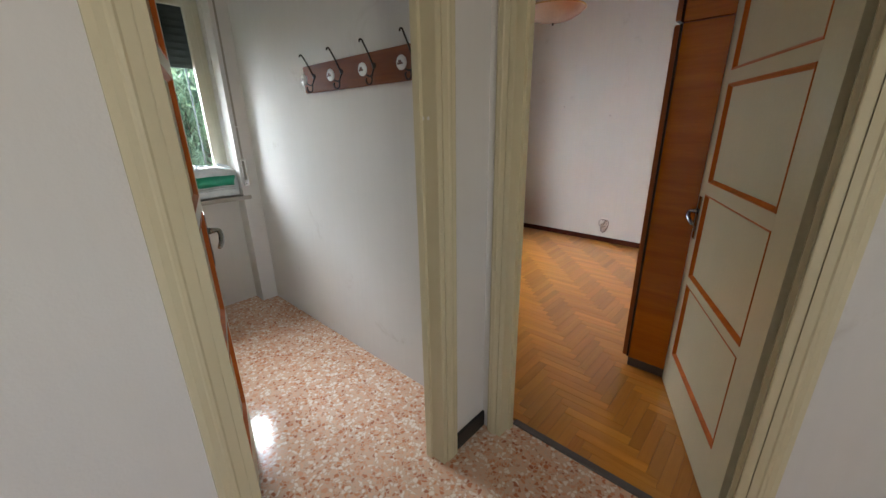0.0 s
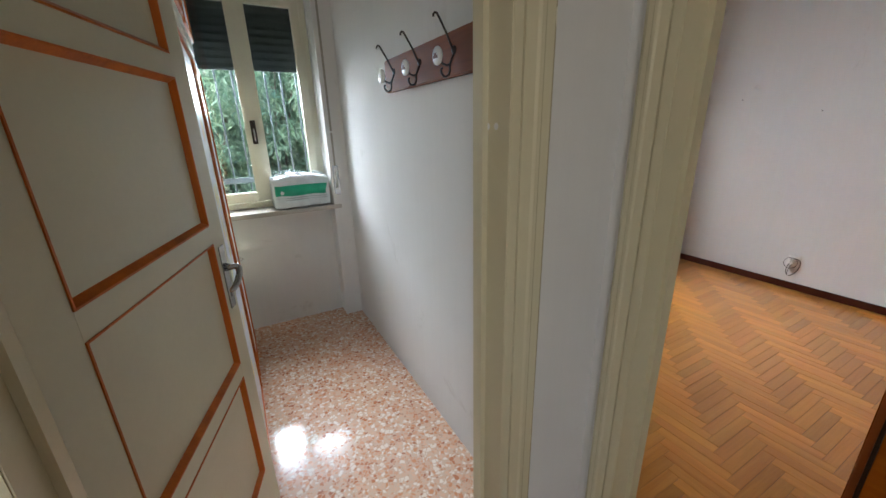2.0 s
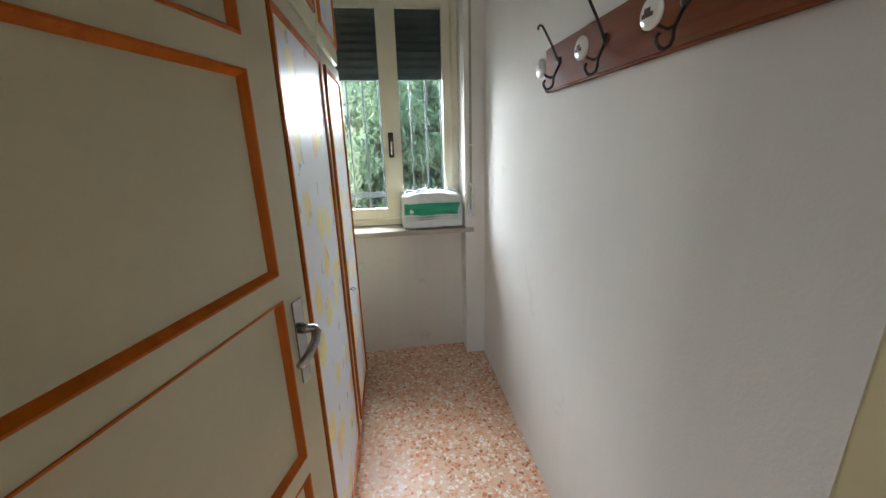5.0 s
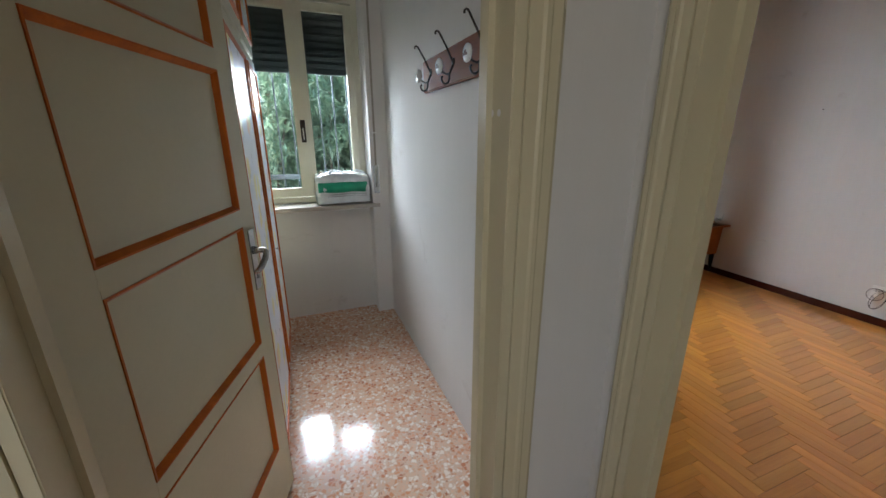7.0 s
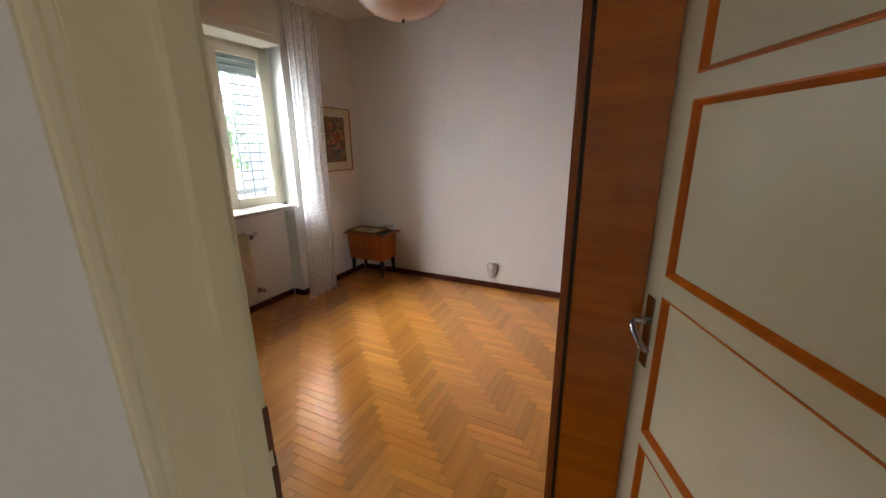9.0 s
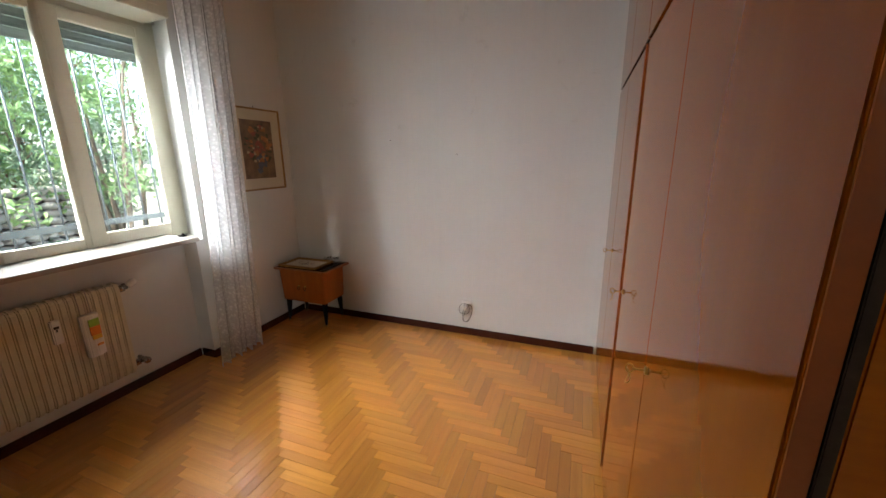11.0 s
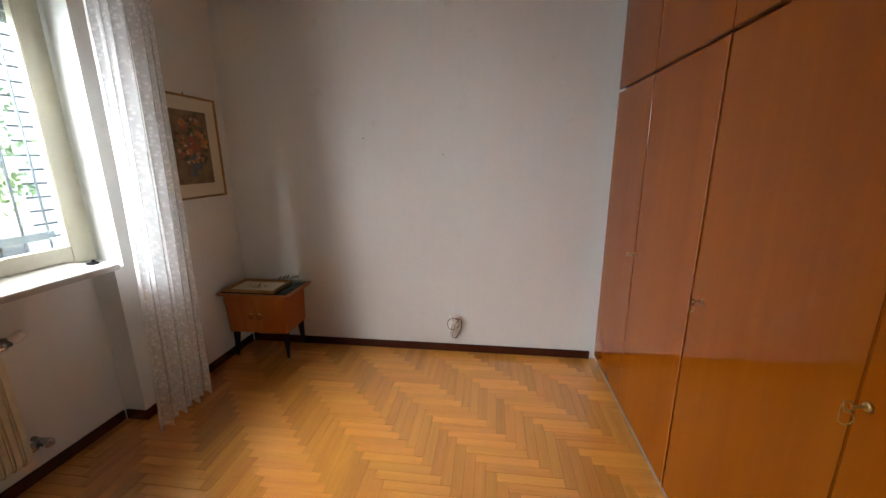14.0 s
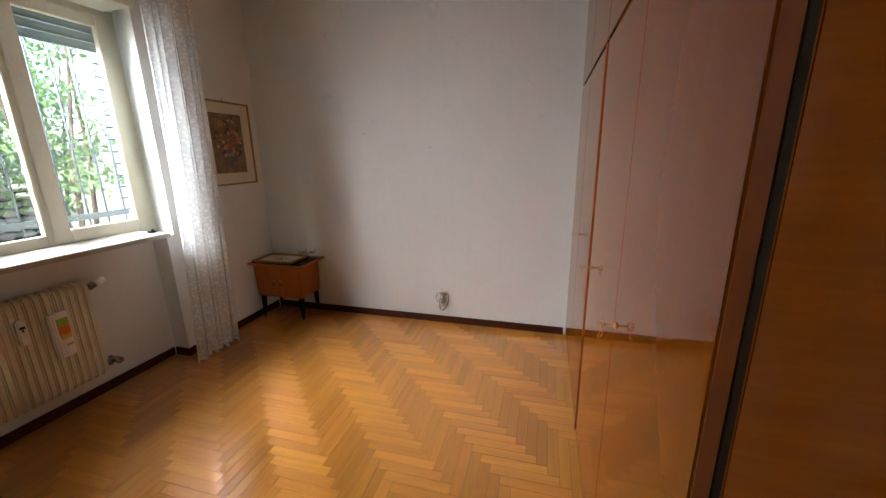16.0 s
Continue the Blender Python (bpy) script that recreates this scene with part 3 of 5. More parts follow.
# ---- doors ----
def panel_door(name, w, at, turn, front, label, u0, zs):
    """A four-panel leaf; front is the side that faces the hall (+1 or -1 along local y)."""
    d = thing(name, at, label, "door", kind="structure", turn=turn)
    t, hgt, u1 = 0.042, 2.05, w - 0.087
    y0, y1 = (0.0, t) if front < 0 else (-t, 0.0)
    yc = (y0 + y1) / 2
    z0 = 0.012
    part("stile", soft(boxes((0, u0, y0, y1, z0, hgt)), 0.0005, 1), DOORPAINT, d, local=True)
    part("stile", soft(boxes((u1, w, y0, y1, z0, hgt)), 0.0005, 1), DOORPAINT, d, local=True)
    prev = z0
    for a, b in zs + [(hgt, hgt)]:
        part("rail", boxes((u0, u1, y0, y1, prev, a)), DOORPAINT, d, local=True)
        prev = b
    for a, b in zs:
        part("panel", boxes((u0, u1, yc - 0.009, yc + 0.009, a, b)), DOORPAINT, d, local=True)
        for face, s in ((y0, -1), (y1, 1)):
            rim, dep, proud = 0.014, yc + s * 0.009, face + s * 0.0025
            for k in range(4):
                bm = bmesh.new()
                if k < 2:
                    z, e = (a, 1) if k == 0 else (b, -1)
                    q = [(u0, proud, z), (u1, proud, z), (u1 - 0.004, proud, z + e * 0.004), (u0 + 0.004, proud, z + e * 0.004),
                         (u0 + rim, dep, z + e * rim), (u1 - rim, dep, z + e * rim), (u1, dep, z), (u0, dep, z)]
                else:
                    u, e = (u0, 1) if k == 2 else (u1, -1)
                    q = [(u, proud, a), (u, proud, b), (u + e * 0.004, proud, b - 0.004), (u + e * 0.004, proud, a + 0.004),
                         (u + e * rim, dep, a + rim), (u + e * rim, dep, b - rim), (u, dep, b), (u, dep, a)]
                v = [bm.verts.new(p) for p in q]
                for f in ((0, 1, 2, 3), (3, 2, 5, 4), (4, 5, 6, 7), (7, 6, 1, 0), (0, 3, 4, 7), (1, 6, 5, 2)):
                    bm.faces.new([v[i] for i in f])
                bmesh.ops.recalc_face_normals(bm, faces=bm.faces)
                part("moulding", bm, MOULD, d, "orange-brown stained moulding", local=True)
    part("lipping", boxes((w, w + 0.003, y0 + 0.002, y1 - 0.002, z0, hgt)), EDGE, d, local=True)
    uc, zp = w - 0.043, zs[1][1] - 0.018
    zl = zp - 0.068
    for face, s in ((y0, -1), (y1, 1)):
        pl = part("handle_plate", soft(boxes((uc - 0.019, uc + 0.019, min(face, face + s * 0.004), max(face, face + s * 0.004), zp - 0.200, zp)), 0.0015), CHROME, d, "worn chrome handle plate", local=True)
        pts = [(uc, face + s * 0.004, zl), (uc, face + s * 0.022, zl), (uc + 0.006, face + s * 0.034, zl - 0.001), (uc + 0.004, face + s * 0.040, zl - 0.006),
               (uc - 0.014, face + s * 0.043, zl - 0.022), (uc - 0.040, face + s * 0.040, zl - 0.040), (uc - 0.062, face + s * 0.034, zl - 0.050), (uc - 0.070, face + s * 0.030, zl - 0.052)]
        part("lever", tube(bmesh.new(), pts, [0.013, 0.010, 0.009, 0.009, 0.0095, 0.0095, 0.0085, 0.005], 12), CHROME, pl, "worn chrome lever handle", smooth=True, local=True)
        part("keyhole", soft(boxes((uc - 0.004, uc + 0.004, min(face, face + s * 0.005), max(face, face + s * 0.005), zp - 0.165, zp - 0.142)), 0.0008), BLACK, pl, local=True)
    for z in (0.25, 1.80):
        part("hinge", lathe(bmesh.new(), [(0.007, -0.05), (0.007, 0.05)], 10, Matrix.Translation((-0.004, y1 + 0.004 if front < 0 else y0 - 0.004, z))), CHROME, d, local=True)
    return d


panel_door("door_1", 0.724, (0.548, 1.772, 0), 72.9, -1, "cream closet door standing open with orange-brown mouldings", 0.112,
           [(0.25, 0.645), (0.695, 1.092), (1.145, 1.527), (1.580, 1.975)])
panel_door("door_2", 0.84, (1.672, 0.805, 0), 23.5, 1, "cream bedroom door standing open with orange-brown mouldings", 0.128,
           [(0.225, 0.618), (0.660, 1.056), (1.109, 1.510), (1.560, 1.955)])


# ---- windows ----
def sash(win, x0, x1, y, z0, z1, s=0.052, t=0.042):
    """One casement with bevelled glazing edges and its pane."""
    f = part("sash", soft(boxes((x0, x0 + s, y, y + t, z0, z1), (x1 - s, x1, y, y + t, z0, z1), (x0 + s, x1 - s, y, y + t, z0, z0 + s * 1.25), (x0 + s, x1 - s, y, y + t, z1 - s, z1)), 0.004), WINPAINT, win)
    part("pane", boxes((x0 + s - 0.004, x1 - s + 0.004, y + 0.020, y + 0.024, z0 + s * 1.2, z1 - s + 0.004)), GLASS, f, "clear window glass").visible_shadow = False
    return f


def slats(win, x0, x1, y, z0, z1, mat, pitch=0.046, gap=-0.0002):
    n = int((z1 - z0) / pitch)
    for k in range(n):
        z = z0 + k * pitch
        bm = bmesh.new()
        prism(bm, [(y, z + 0.002), (y + 0.004, z), (y + 0.012, z + 0.004), (y + 0.015, z + 0.022), (y + 0.012, z + pitch - 0.008), (y + 0.004, z + pitch - gap), (y, z + pitch - gap), (y + 0.003, z + 0.022)], 0, x0, x1)
        part("slat", bm, mat, win)


def window_handle(win, x, y, z):
    p = part("handle_plate", soft(boxes((x - 0.016, x + 0.016, y - 0.006, y, z - 0.075, z + 0.075)), 0.002), IRON, win, "dark metal window handle plate")
    part("grip", tube(bmesh.new(), [(x, y - 0.006, z + 0.02), (x, y - 0.035, z + 0.02), (x, y - 0.04, z), (x, y - 0.036, z - 0.06)], 0.007, 8), CHROME, p, smooth=True)


w1 = thing("window_1", (0.95, 4.09, WAZ0), "cream double casement window with half-lowered dark roller shutter", "window", kind="structure")
part("window_frame", soft(boxes((WA0, 0.545, 4.075, 4.14, WAZ0, WAZ1), (1.365, WA1, 4.075, 4.14, WAZ0, WAZ1), (0.545, 1.365, 4.075, 4.14, WAZ1 - 0.045, WAZ1), (0.545, 1.365, 4.075, 4.14, WAZ0, 0.925)), 0.003), WINPAINT, w1)
sash(w1, 0.548, 0.982, 4.06, 0.93, 2.20)
sash(w1, 0.990, 1.362, 4.06, 0.93, 2.20)
part("meeting_stile", soft(boxes((0.950, 1.006, 4.046, 4.059, 0.935, 2.195)), 0.003), WINPAINT, w1)
window_handle(w1, 0.978, 4.045, 1.39)
slats(w1, WA0 + 0.01, WA1 - 0.01, 4.19, 1.80, 2.25, SHUTTER)
part("window_sill", soft(boxes((0.46, 1.46, 3.865, 4.10, 0.852, 0.882)), 0.004), MARBLE, w1, "pale marble window sill")
part("bottom_bar", soft(boxes((WA0 + 0.01, WA1 - 0.01, 4.185, 4.21, 1.782, 1.80)), 0.002), SHUTTER, w1)

w2 = thing("window_2", (3.22, 4.25, WBZ0), "cream triple casement window with partly lowered grey shutter", "window", kind="structure")
part("window_frame", soft(boxes((WB0, 2.545, 4.235, 4.30, 0.885, WBZ1), (3.925, WB1, 4.235, 4.30, 0.885, WBZ1), (2.545, 3.925, 4.235, 4.30, WBZ1 - 0.05, WBZ1), (2.545, 3.925, 4.235, 4.30, 0.885, 0.912)), 0.003), WINPAINT, w2)
sash(w2, 2.548, 2.945, 4.22, 0.908, 2.218)
sash(w2, 2.975, 3.414, 4.22, 0.908, 2.218, 0.050)
sash(w2, 3.418, 3.922, 4.22, 0.908, 2.218, 0.062)
part("meeting_stile", soft(boxes((2.925, 3.005, 4.204, 4.219, 0.92, 2.21)), 0.003), WINPAINT, w2)
part("mullion", soft(boxes((3.392, 3.440, 4.212, 4.2195, 0.92, 2.215)), 0.003), WINPAINT, w2)
window_handle(w2, 2.968, 4.203, 1.40)
slats(w2, WB0 + 0.01, WB1 - 0.01, 4.33, 2.03, 2.27, SHUTTER_GREY, 0.052, 0.0022)
part("window_sill", soft(boxes((2.44, 3.825, 3.91, 4.24, 0.882, 0.910)), 0.004), MARBLE, w2, "pale marble window sill")
for z0, z1, x1 in ((2.245, H - 0.002, 3.905),):
    sb = part("shutter_box", soft(boxes((2.44, x1, 3.955, 4.195, z0, z1)), 0.004), WINPAINT, w2, "cream painted roller shutter box")
    part("box_lid", soft(boxes((2.50, x1 - 0.06, 3.947, 3.954, z0 + 0.05, z1 - 0.04)), 0.002), WINPAINT, sb)


def grille(name, x0, x1, y, z0, z1, xs, zr, label):
    g = thing(name, ((x0 + x1) / 2, y, z0), label, "window grille")
    for x in xs:
        part("bar", tube(bmesh.new(), [(x, y, z0), (x, y, z1)], 0.006, 8), RAIL_GREY, g, smooth=True)
    part("rail", soft(boxes((x0, x1, y - 0.006, y + 0.006, zr - 0.020, zr + 0.020)), 0.002), RAIL_GREY, g)
    part("rail", soft(boxes((x0, x1, y - 0.006, y + 0.006, z1 - 0.02, z1)), 0.002), RAIL_GREY, g)


grille("window_grille", WA0, WA1, 4.36, 0.89, 2.30, [0.60 + 0.105 * i for i in range(8)], 1.05, "grey painted iron bars before the closet window")
grille("window_grille", WB0 - 0.1, 4.02, 4.52, 0.89, 2.45, [2.50 + 0.115 * i for i in range(14)], 1.01, "grey painted iron bars before the bedroom window")
solid("outer_sill", soft(boxes((WB0, WB1, 4.31, 4.56, 0.86, 0.89)), 0.004), MARBLE, "grey stone outer window ledge", "ledge", "structure")
solid("outer_sill_closet", soft(boxes((WA0, WA1, 4.145, 4.42, 0.85, 0.88)), 0.004), MARBLE, "grey stone outer window ledge", "ledge", "structure")

# ---- closet: strap, cupboard, hooks, package ----
st = thing("shutter_strap", (1.44, 3.87, 0.95), "grey roller shutter strap with a metal winder plate on the pilaster", "shutter strap")
pl = part("winder_plate", soft(boxes((1.422, 1.462, 3.868, 3.875, 0.955, 1.155)), 0.002), CHROME, st, "bright metal winder plate")
part("slot", boxes((1.434, 1.450, 3.8665, 3.8682, 1.00, 1.135)), STRAP, pl)
for z in (0.97, 1.145):
    part("screw", lathe(bmesh.new(), [(0.004, 0), (0.004, 0.0015)], 10, Matrix.Translation((1.442, 3.868, z)) @ pose(0, 0, 0, 90)), STEEL, pl)
part("strap", boxes((1.435, 1.449, 3.869, 3.871, 1.12, 2.45)), STRAP, st, "grey woven strap")
part("guide", soft(boxes((1.428, 1.458, 3.855, 3.875, 1.375, 1.383)), 0.001), WHITEPLASTIC, st)


def cupboard():
    x0, xf, y0, y1, zt = 0.17, 0.745, 2.487, 3.66, 2.55
    c = thing("cupboard", (0.46, (y0 + y1) / 2, 0), "cream wall cupboard with doors of yellow floral foil in brown mouldings", "cupboard")
    part("body", soft(boxes((x0, xf - 0.022, y0, y1, 0.05, zt)), 0.003), DOORPAINT, c)
    part("plinth", boxes((x0, xf - 0.05, y0 + 0.01, y1 - 0.01, 0.0, 0.05)), PLINTH, c)
    for a, b in ((y0, 3.135), (3.145, y1)):
        for z0, z1 in ((0.055, 1.745), (1.765, zt)):
            d = part("door", soft(boxes((xf - 0.021, xf, a + 0.003, b - 0.003, z0, z1)), 0.003), DOORPAINT, c)
            m = 0.055
            pa, pb, pz0, pz1 = a + (0.04 if a == y0 else m), b - m, z0 + 0.07, z1 - 0.07
            part("foil_panel", boxes((xf, xf + 0.003, pa, pb, pz0, pz1)), FLORAL, d, "white foil printed with yellow flowers and grey leaves")
            for q in ((pa - 0.012, pa + 0.006, pz0 - 0.012, pz1 + 0.012), (pb - 0.006, pb + 0.012, pz0 - 0.012, pz1 + 0.012)):
                part("moulding", soft(boxes((xf, xf + 0.011, q[0], q[1], q[2], q[3])), 0.003), MOULD, d)
            for q in ((pz0 - 0.012, pz0 + 0.006), (pz1 - 0.006, pz1 + 0.012)):
                part("moulding", soft(boxes((xf, xf + 0.010, pa + 0.006, pb - 0.006, q[0], q[1])), 0.003), MOULD, d)
    part("key", tube(bmesh.new(), [(xf, 3.17, 0.80), (xf + 0.022, 3.17, 0.80), (xf + 0.032, 3.17, 0.808), (xf + 0.042, 3.17, 0.80), (xf + 0.032, 3.17, 0.792), (xf + 0.022, 3.17, 0.80)], 0.0022, 6), STEEL, c, "small steel key")
    part("cornice", soft(boxes((x0, xf + 0.012, y0, y1 + 0.004, zt + 0.001, zt + 0.03)), 0.004), DOORPAINT, c)


cupboard()


def hook_rack():
    xf = 1.508
    ya, yb, z0, z1 = 1.93, 2.950, 1.548, 1.684
    r = thing("coat_rack", (1.52, 2.45, z0), "reddish-brown wooden coat rack with iron hooks and painted ceramic knobs", "coat rack")
    part("board", soft(boxes((xf, 1.529, ya, yb, z0, z1)), 0.005), BOARD, r)
    for k in range(4):
        y, zh = 2.835 - k * 0.258, 1.620
        pl = part("hook_plate", lathe(bmesh.new(), [(0.013, 0), (0.013, 0.003), (0.006, 0.006)], 14, Matrix.Translation((xf, y, zh + 0.006)) @ pose(0, 0, 0, 0, -90, 0)), IRON, r, smooth=True)
        part("hook", tube(bmesh.new(), [(xf, y, zh), (xf - 0.010, y, zh + 0.016), (xf - 0.030, y - 0.003, zh + 0.052), (xf - 0.056, y - 0.007, zh + 0.090), (xf - 0.064, y - 0.009, zh + 0.100),
                                        (xf - 0.070, y - 0.008, zh + 0.102), (xf - 0.075, y - 0.007, zh + 0.098), (xf - 0.075, y - 0.006, zh + 0.090)], 0.0036, 8), IRON, pl, "dark wrought-iron hook", smooth=True)
        part("lower_hook", tube(bmesh.new(), [(xf, y, zh - 0.002), (xf - 0.010, y, zh - 0.022), (xf - 0.018, y, zh - 0.040), (xf - 0.017, y, zh - 0.056), (xf - 0.022, y, zh - 0.068), (xf - 0.032, y, zh - 0.074),
                                              (xf - 0.042, y, zh - 0.072), (xf - 0.049, y, zh - 0.063), (xf - 0.050, y, zh - 0.054), (xf - 0.045, y, zh - 0.049)], 0.0036, 8), IRON, pl, smooth=True)
        part("knob_arm", tube(bmesh.new(), [(xf - 0.014, y, zh - 0.034), (xf - 0.024, y + 0.006, zh - 0.040), (xf - 0.038, y + 0.012, zh - 0.034), (xf - 0.046, y + 0.015, zh - 0.022)], 0.0034, 8), IRON, pl, smooth=True)
        kb = part("knob", lathe(bmesh.new(), [(0.005, -0.014), (0.010, -0.010), (0.026, -0.004), (0.0285, 0.001), (0.0275, 0.005), (0.022, 0.008), (0.010, 0.0095)], 28,
                                Matrix.Translation((xf - 0.052, y + 0.016, zh - 0.012)) @ pose(0, 0, 0, 0, -90, 0)), CERAMIC, r, "white ceramic knob with a dark vehicle motif", smooth=True)
        x, yk, zk = xf - 0.0612, y + 0.016, zh - 0.014
        part("motif", soft(boxes((x - 0.0008, x + 0.0012, yk - 0.015, yk + 0.015, zk - 0.006, zk + 0.002), (x - 0.0008, x + 0.0012, yk - 0.008, yk + 0.009, zk + 0.002, zk + 0.010)), 0.0002, 1), EDGE, kb)


hook_rack()


def package():
    """A soft wrapped pack: rounded block under loose film, with printed bands."""
    p = thing("wrapped_package", (1.21, 3.98, 0.884), "white and green package wrapped in crumpled clear film on the sill", "package", turn=0)
    bm = bmesh.new()
    bmesh.ops.create_cube(bm, size=1, matrix=Matrix.Translation((1.205, 3.975, 0.99)) @ Matrix.Diagonal((0.375, 0.17, 0.20, 1)))
    bmesh.ops.subdivide_edges(bm, edges=list(bm.edges), cuts=9, use_grid_fill=True)
    bmesh.ops.smooth_vert(bm, verts=list(bm.verts), factor=0.5, use_axis_x=True, use_axis_y=True, use_axis_z=True)
    for v in bm.verts:
        n = noise.noise_vector(v.co * 16)
        v.co += n * 0.006
        if v.co.z > 1.07:
            v.co.z += 0.010 * noise.noise(v.co * 24) + 0.014 * math.cos((v.co.x - 1.205) * 9)
        v.co.z = max(v.co.z, 0.8845)
    body = part("wrapping", bm, FILM, p, smooth=True)
    for name, z0, z1, mat, gap in (("green_band", 0.972, 1.042, GREENBAND, 0.0), ("print_line", 0.955, 0.960, GREYPRINT, 0.0), ("print_line", 0.942, 0.946, GREYPRINT, 0.06)):
        b2 = bmesh.new()
        n = 26
        ring = []
        for i in range(n + 1):
            x = 1.205 - 0.172 + gap + (0.344 - gap) * i / n
            yy = 3.975 - 0.0875 - 0.0035 + 0.003 * math.sin(x * 60) + 0.010 * abs((x - 1.205) / 0.18) ** 4
            ring.append((b2.verts.new((x, yy, z0 + 0.003 * math.sin(x * 31))), b2.verts.new((x, yy - 0.001, z1 + 0.003 * math.sin(x * 27))),
                         b2.verts.new((x, yy + 0.012, z1)), b2.verts.new((x, yy + 0.012, z0))))
        for a, b in zip(ring, ring[1:]):
            for k in range(4):
                b2.faces.new((a[k], b[k], b[(k + 1) % 4], a[(k + 1) % 4]))
        b2.faces.new(ring[0])
        b2.faces.new(ring[-1][::-1])
        bmesh.ops.recalc_face_normals(b2, faces=b2.faces)
        part(name, b2, mat, body if name != "green_band" else p, smooth=True)
    top = bmesh.new()
    rng = random.Random(4)
    for k in range(7):
        x, y = rng.uniform(1.06, 1.36), rng.uniform(3.93, 4.02)
        pts = [(x - 0.05, y, 1.085), (x - 0.02, y + rng.uniform(-.02, .02), 1.105 + rng.uniform(0, .012)), (x + 0.03, y + rng.uniform(-.02, .02), 1.10), (x + 0.06, y, 1.082)]
        tube(top, pts, [0.004, 0.010, 0.009, 0.003], 6)
    part("film_crease", top, FILM, p, smooth=True)


package()


# ---- bedroom: wardrobe ----
def wardrobe():
    xa, xb, yf, yb = 2.447, 4.715, 1.36, 0.76
    w = thing("wardrobe", ((xa + xb) / 2, 1.06, 0), "tall glossy orange-brown veneered wardrobe with keys in its doors", "wardrobe")
    part("plinth", boxes((xa + 0.02, xb, yb, yf - 0.03, 0, 0.065)), PLINTH, w, "grey plinth")
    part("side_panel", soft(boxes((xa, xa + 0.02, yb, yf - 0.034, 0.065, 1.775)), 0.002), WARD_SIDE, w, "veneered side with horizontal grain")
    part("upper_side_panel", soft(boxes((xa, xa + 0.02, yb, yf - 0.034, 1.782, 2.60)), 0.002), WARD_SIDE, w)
    part("body", boxes((xa + 0.021, xb, yb, yf - 0.036, 0.066, 2.60)), WARD_EDGE, w)
    seams = [xa, 3.012, 3.642, 4.207, xb]
    gaps = {3.012: 0.0008}
    for a, b in zip(seams, seams[1:]):
        ga, gb = gaps.get(a, 0.0036), gaps.get(b, 0.0036)
        for nm, z0, z1 in (("door", 0.072, 1.772), ("upper_door", 1.788, 2.60)):
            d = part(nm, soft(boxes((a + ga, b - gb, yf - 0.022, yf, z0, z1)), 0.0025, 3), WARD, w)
            for e0, e1, g in ((a + 0.0012, a + 0.0034, ga), (b - 0.0034, b - 0.0012, gb)):
                if g > 0.003:
                    part("lipping", boxes((e0, e1, yf - 0.022, yf - 0.003, z0, z1)), WARD_EDGE, d)
    part("metal_edge", soft(boxes((xa - 0.001, xa + 0.012, yf - 0.033, yf - 0.023, 0.066, 1.775)), 0.001), IRON, w, "dark metal edge strip")
    for x in (3.642,):
        part("cover_bead", soft(boxes((x - 0.004, x + 0.004, yf + 0.0005, yf + 0.005, 0.07, 1.774)), 0.0015), WARD_EDGE, w, "red-brown wooden bead covering the joint")
    for x, z, big in ((4.188, 0.928, 0), (3.564, 0.919, 1), (2.987, 0.932, 1)):
        es = part("escutcheon", lathe(bmesh.new(), [(0.010, 0), (0.010, 0.004), (0.006, 0.006)], 14, Matrix.Translation((x, yf, z)) @ pose(0, 0, 0, -90)), BRASS, w, "small brass lock plate", smooth=True)
        part("key", tube(bmesh.new(), [(x, yf + 0.004, z), (x, yf + 0.030, z)], 0.003, 7), BRASS, es, smooth=True)
        ring = [(x + 0.004 * math.sin(a), yf + 0.036 + 0.008 * math.cos(a), z + 0.009 * math.sin(a)) for a in [2 * math.pi * i / 14 for i in range(14)]]
        part("key_bow", tube(bmesh.new(), ring, 0.0018, 6, True), BRASS, es, smooth=True)
        if big:
            loop = [(x + 0.014 * math.sin(a), yf + 0.038 + 0.004 * math.cos(2 * a), z - 0.020 + 0.018 * math.cos(a)) for a in [2 * math.pi * i / 18 for i in range(18)]]
            part("key_ring", tube(bmesh.new(), loop, 0.0011, 6, True), BRASS, es, smooth=True)
    part("filler", boxes((xb + 0.002, 4.799, yf - 0.06, yf - 0.035, 0, 2.60)), WALL_BED, w, "pale filler strip at the wall")
    part("cornice", soft(boxes((xa, xb, yb, yf, 2.603, H - 0.003)), 0.002), WARD_EDGE, w)


wardrobe()


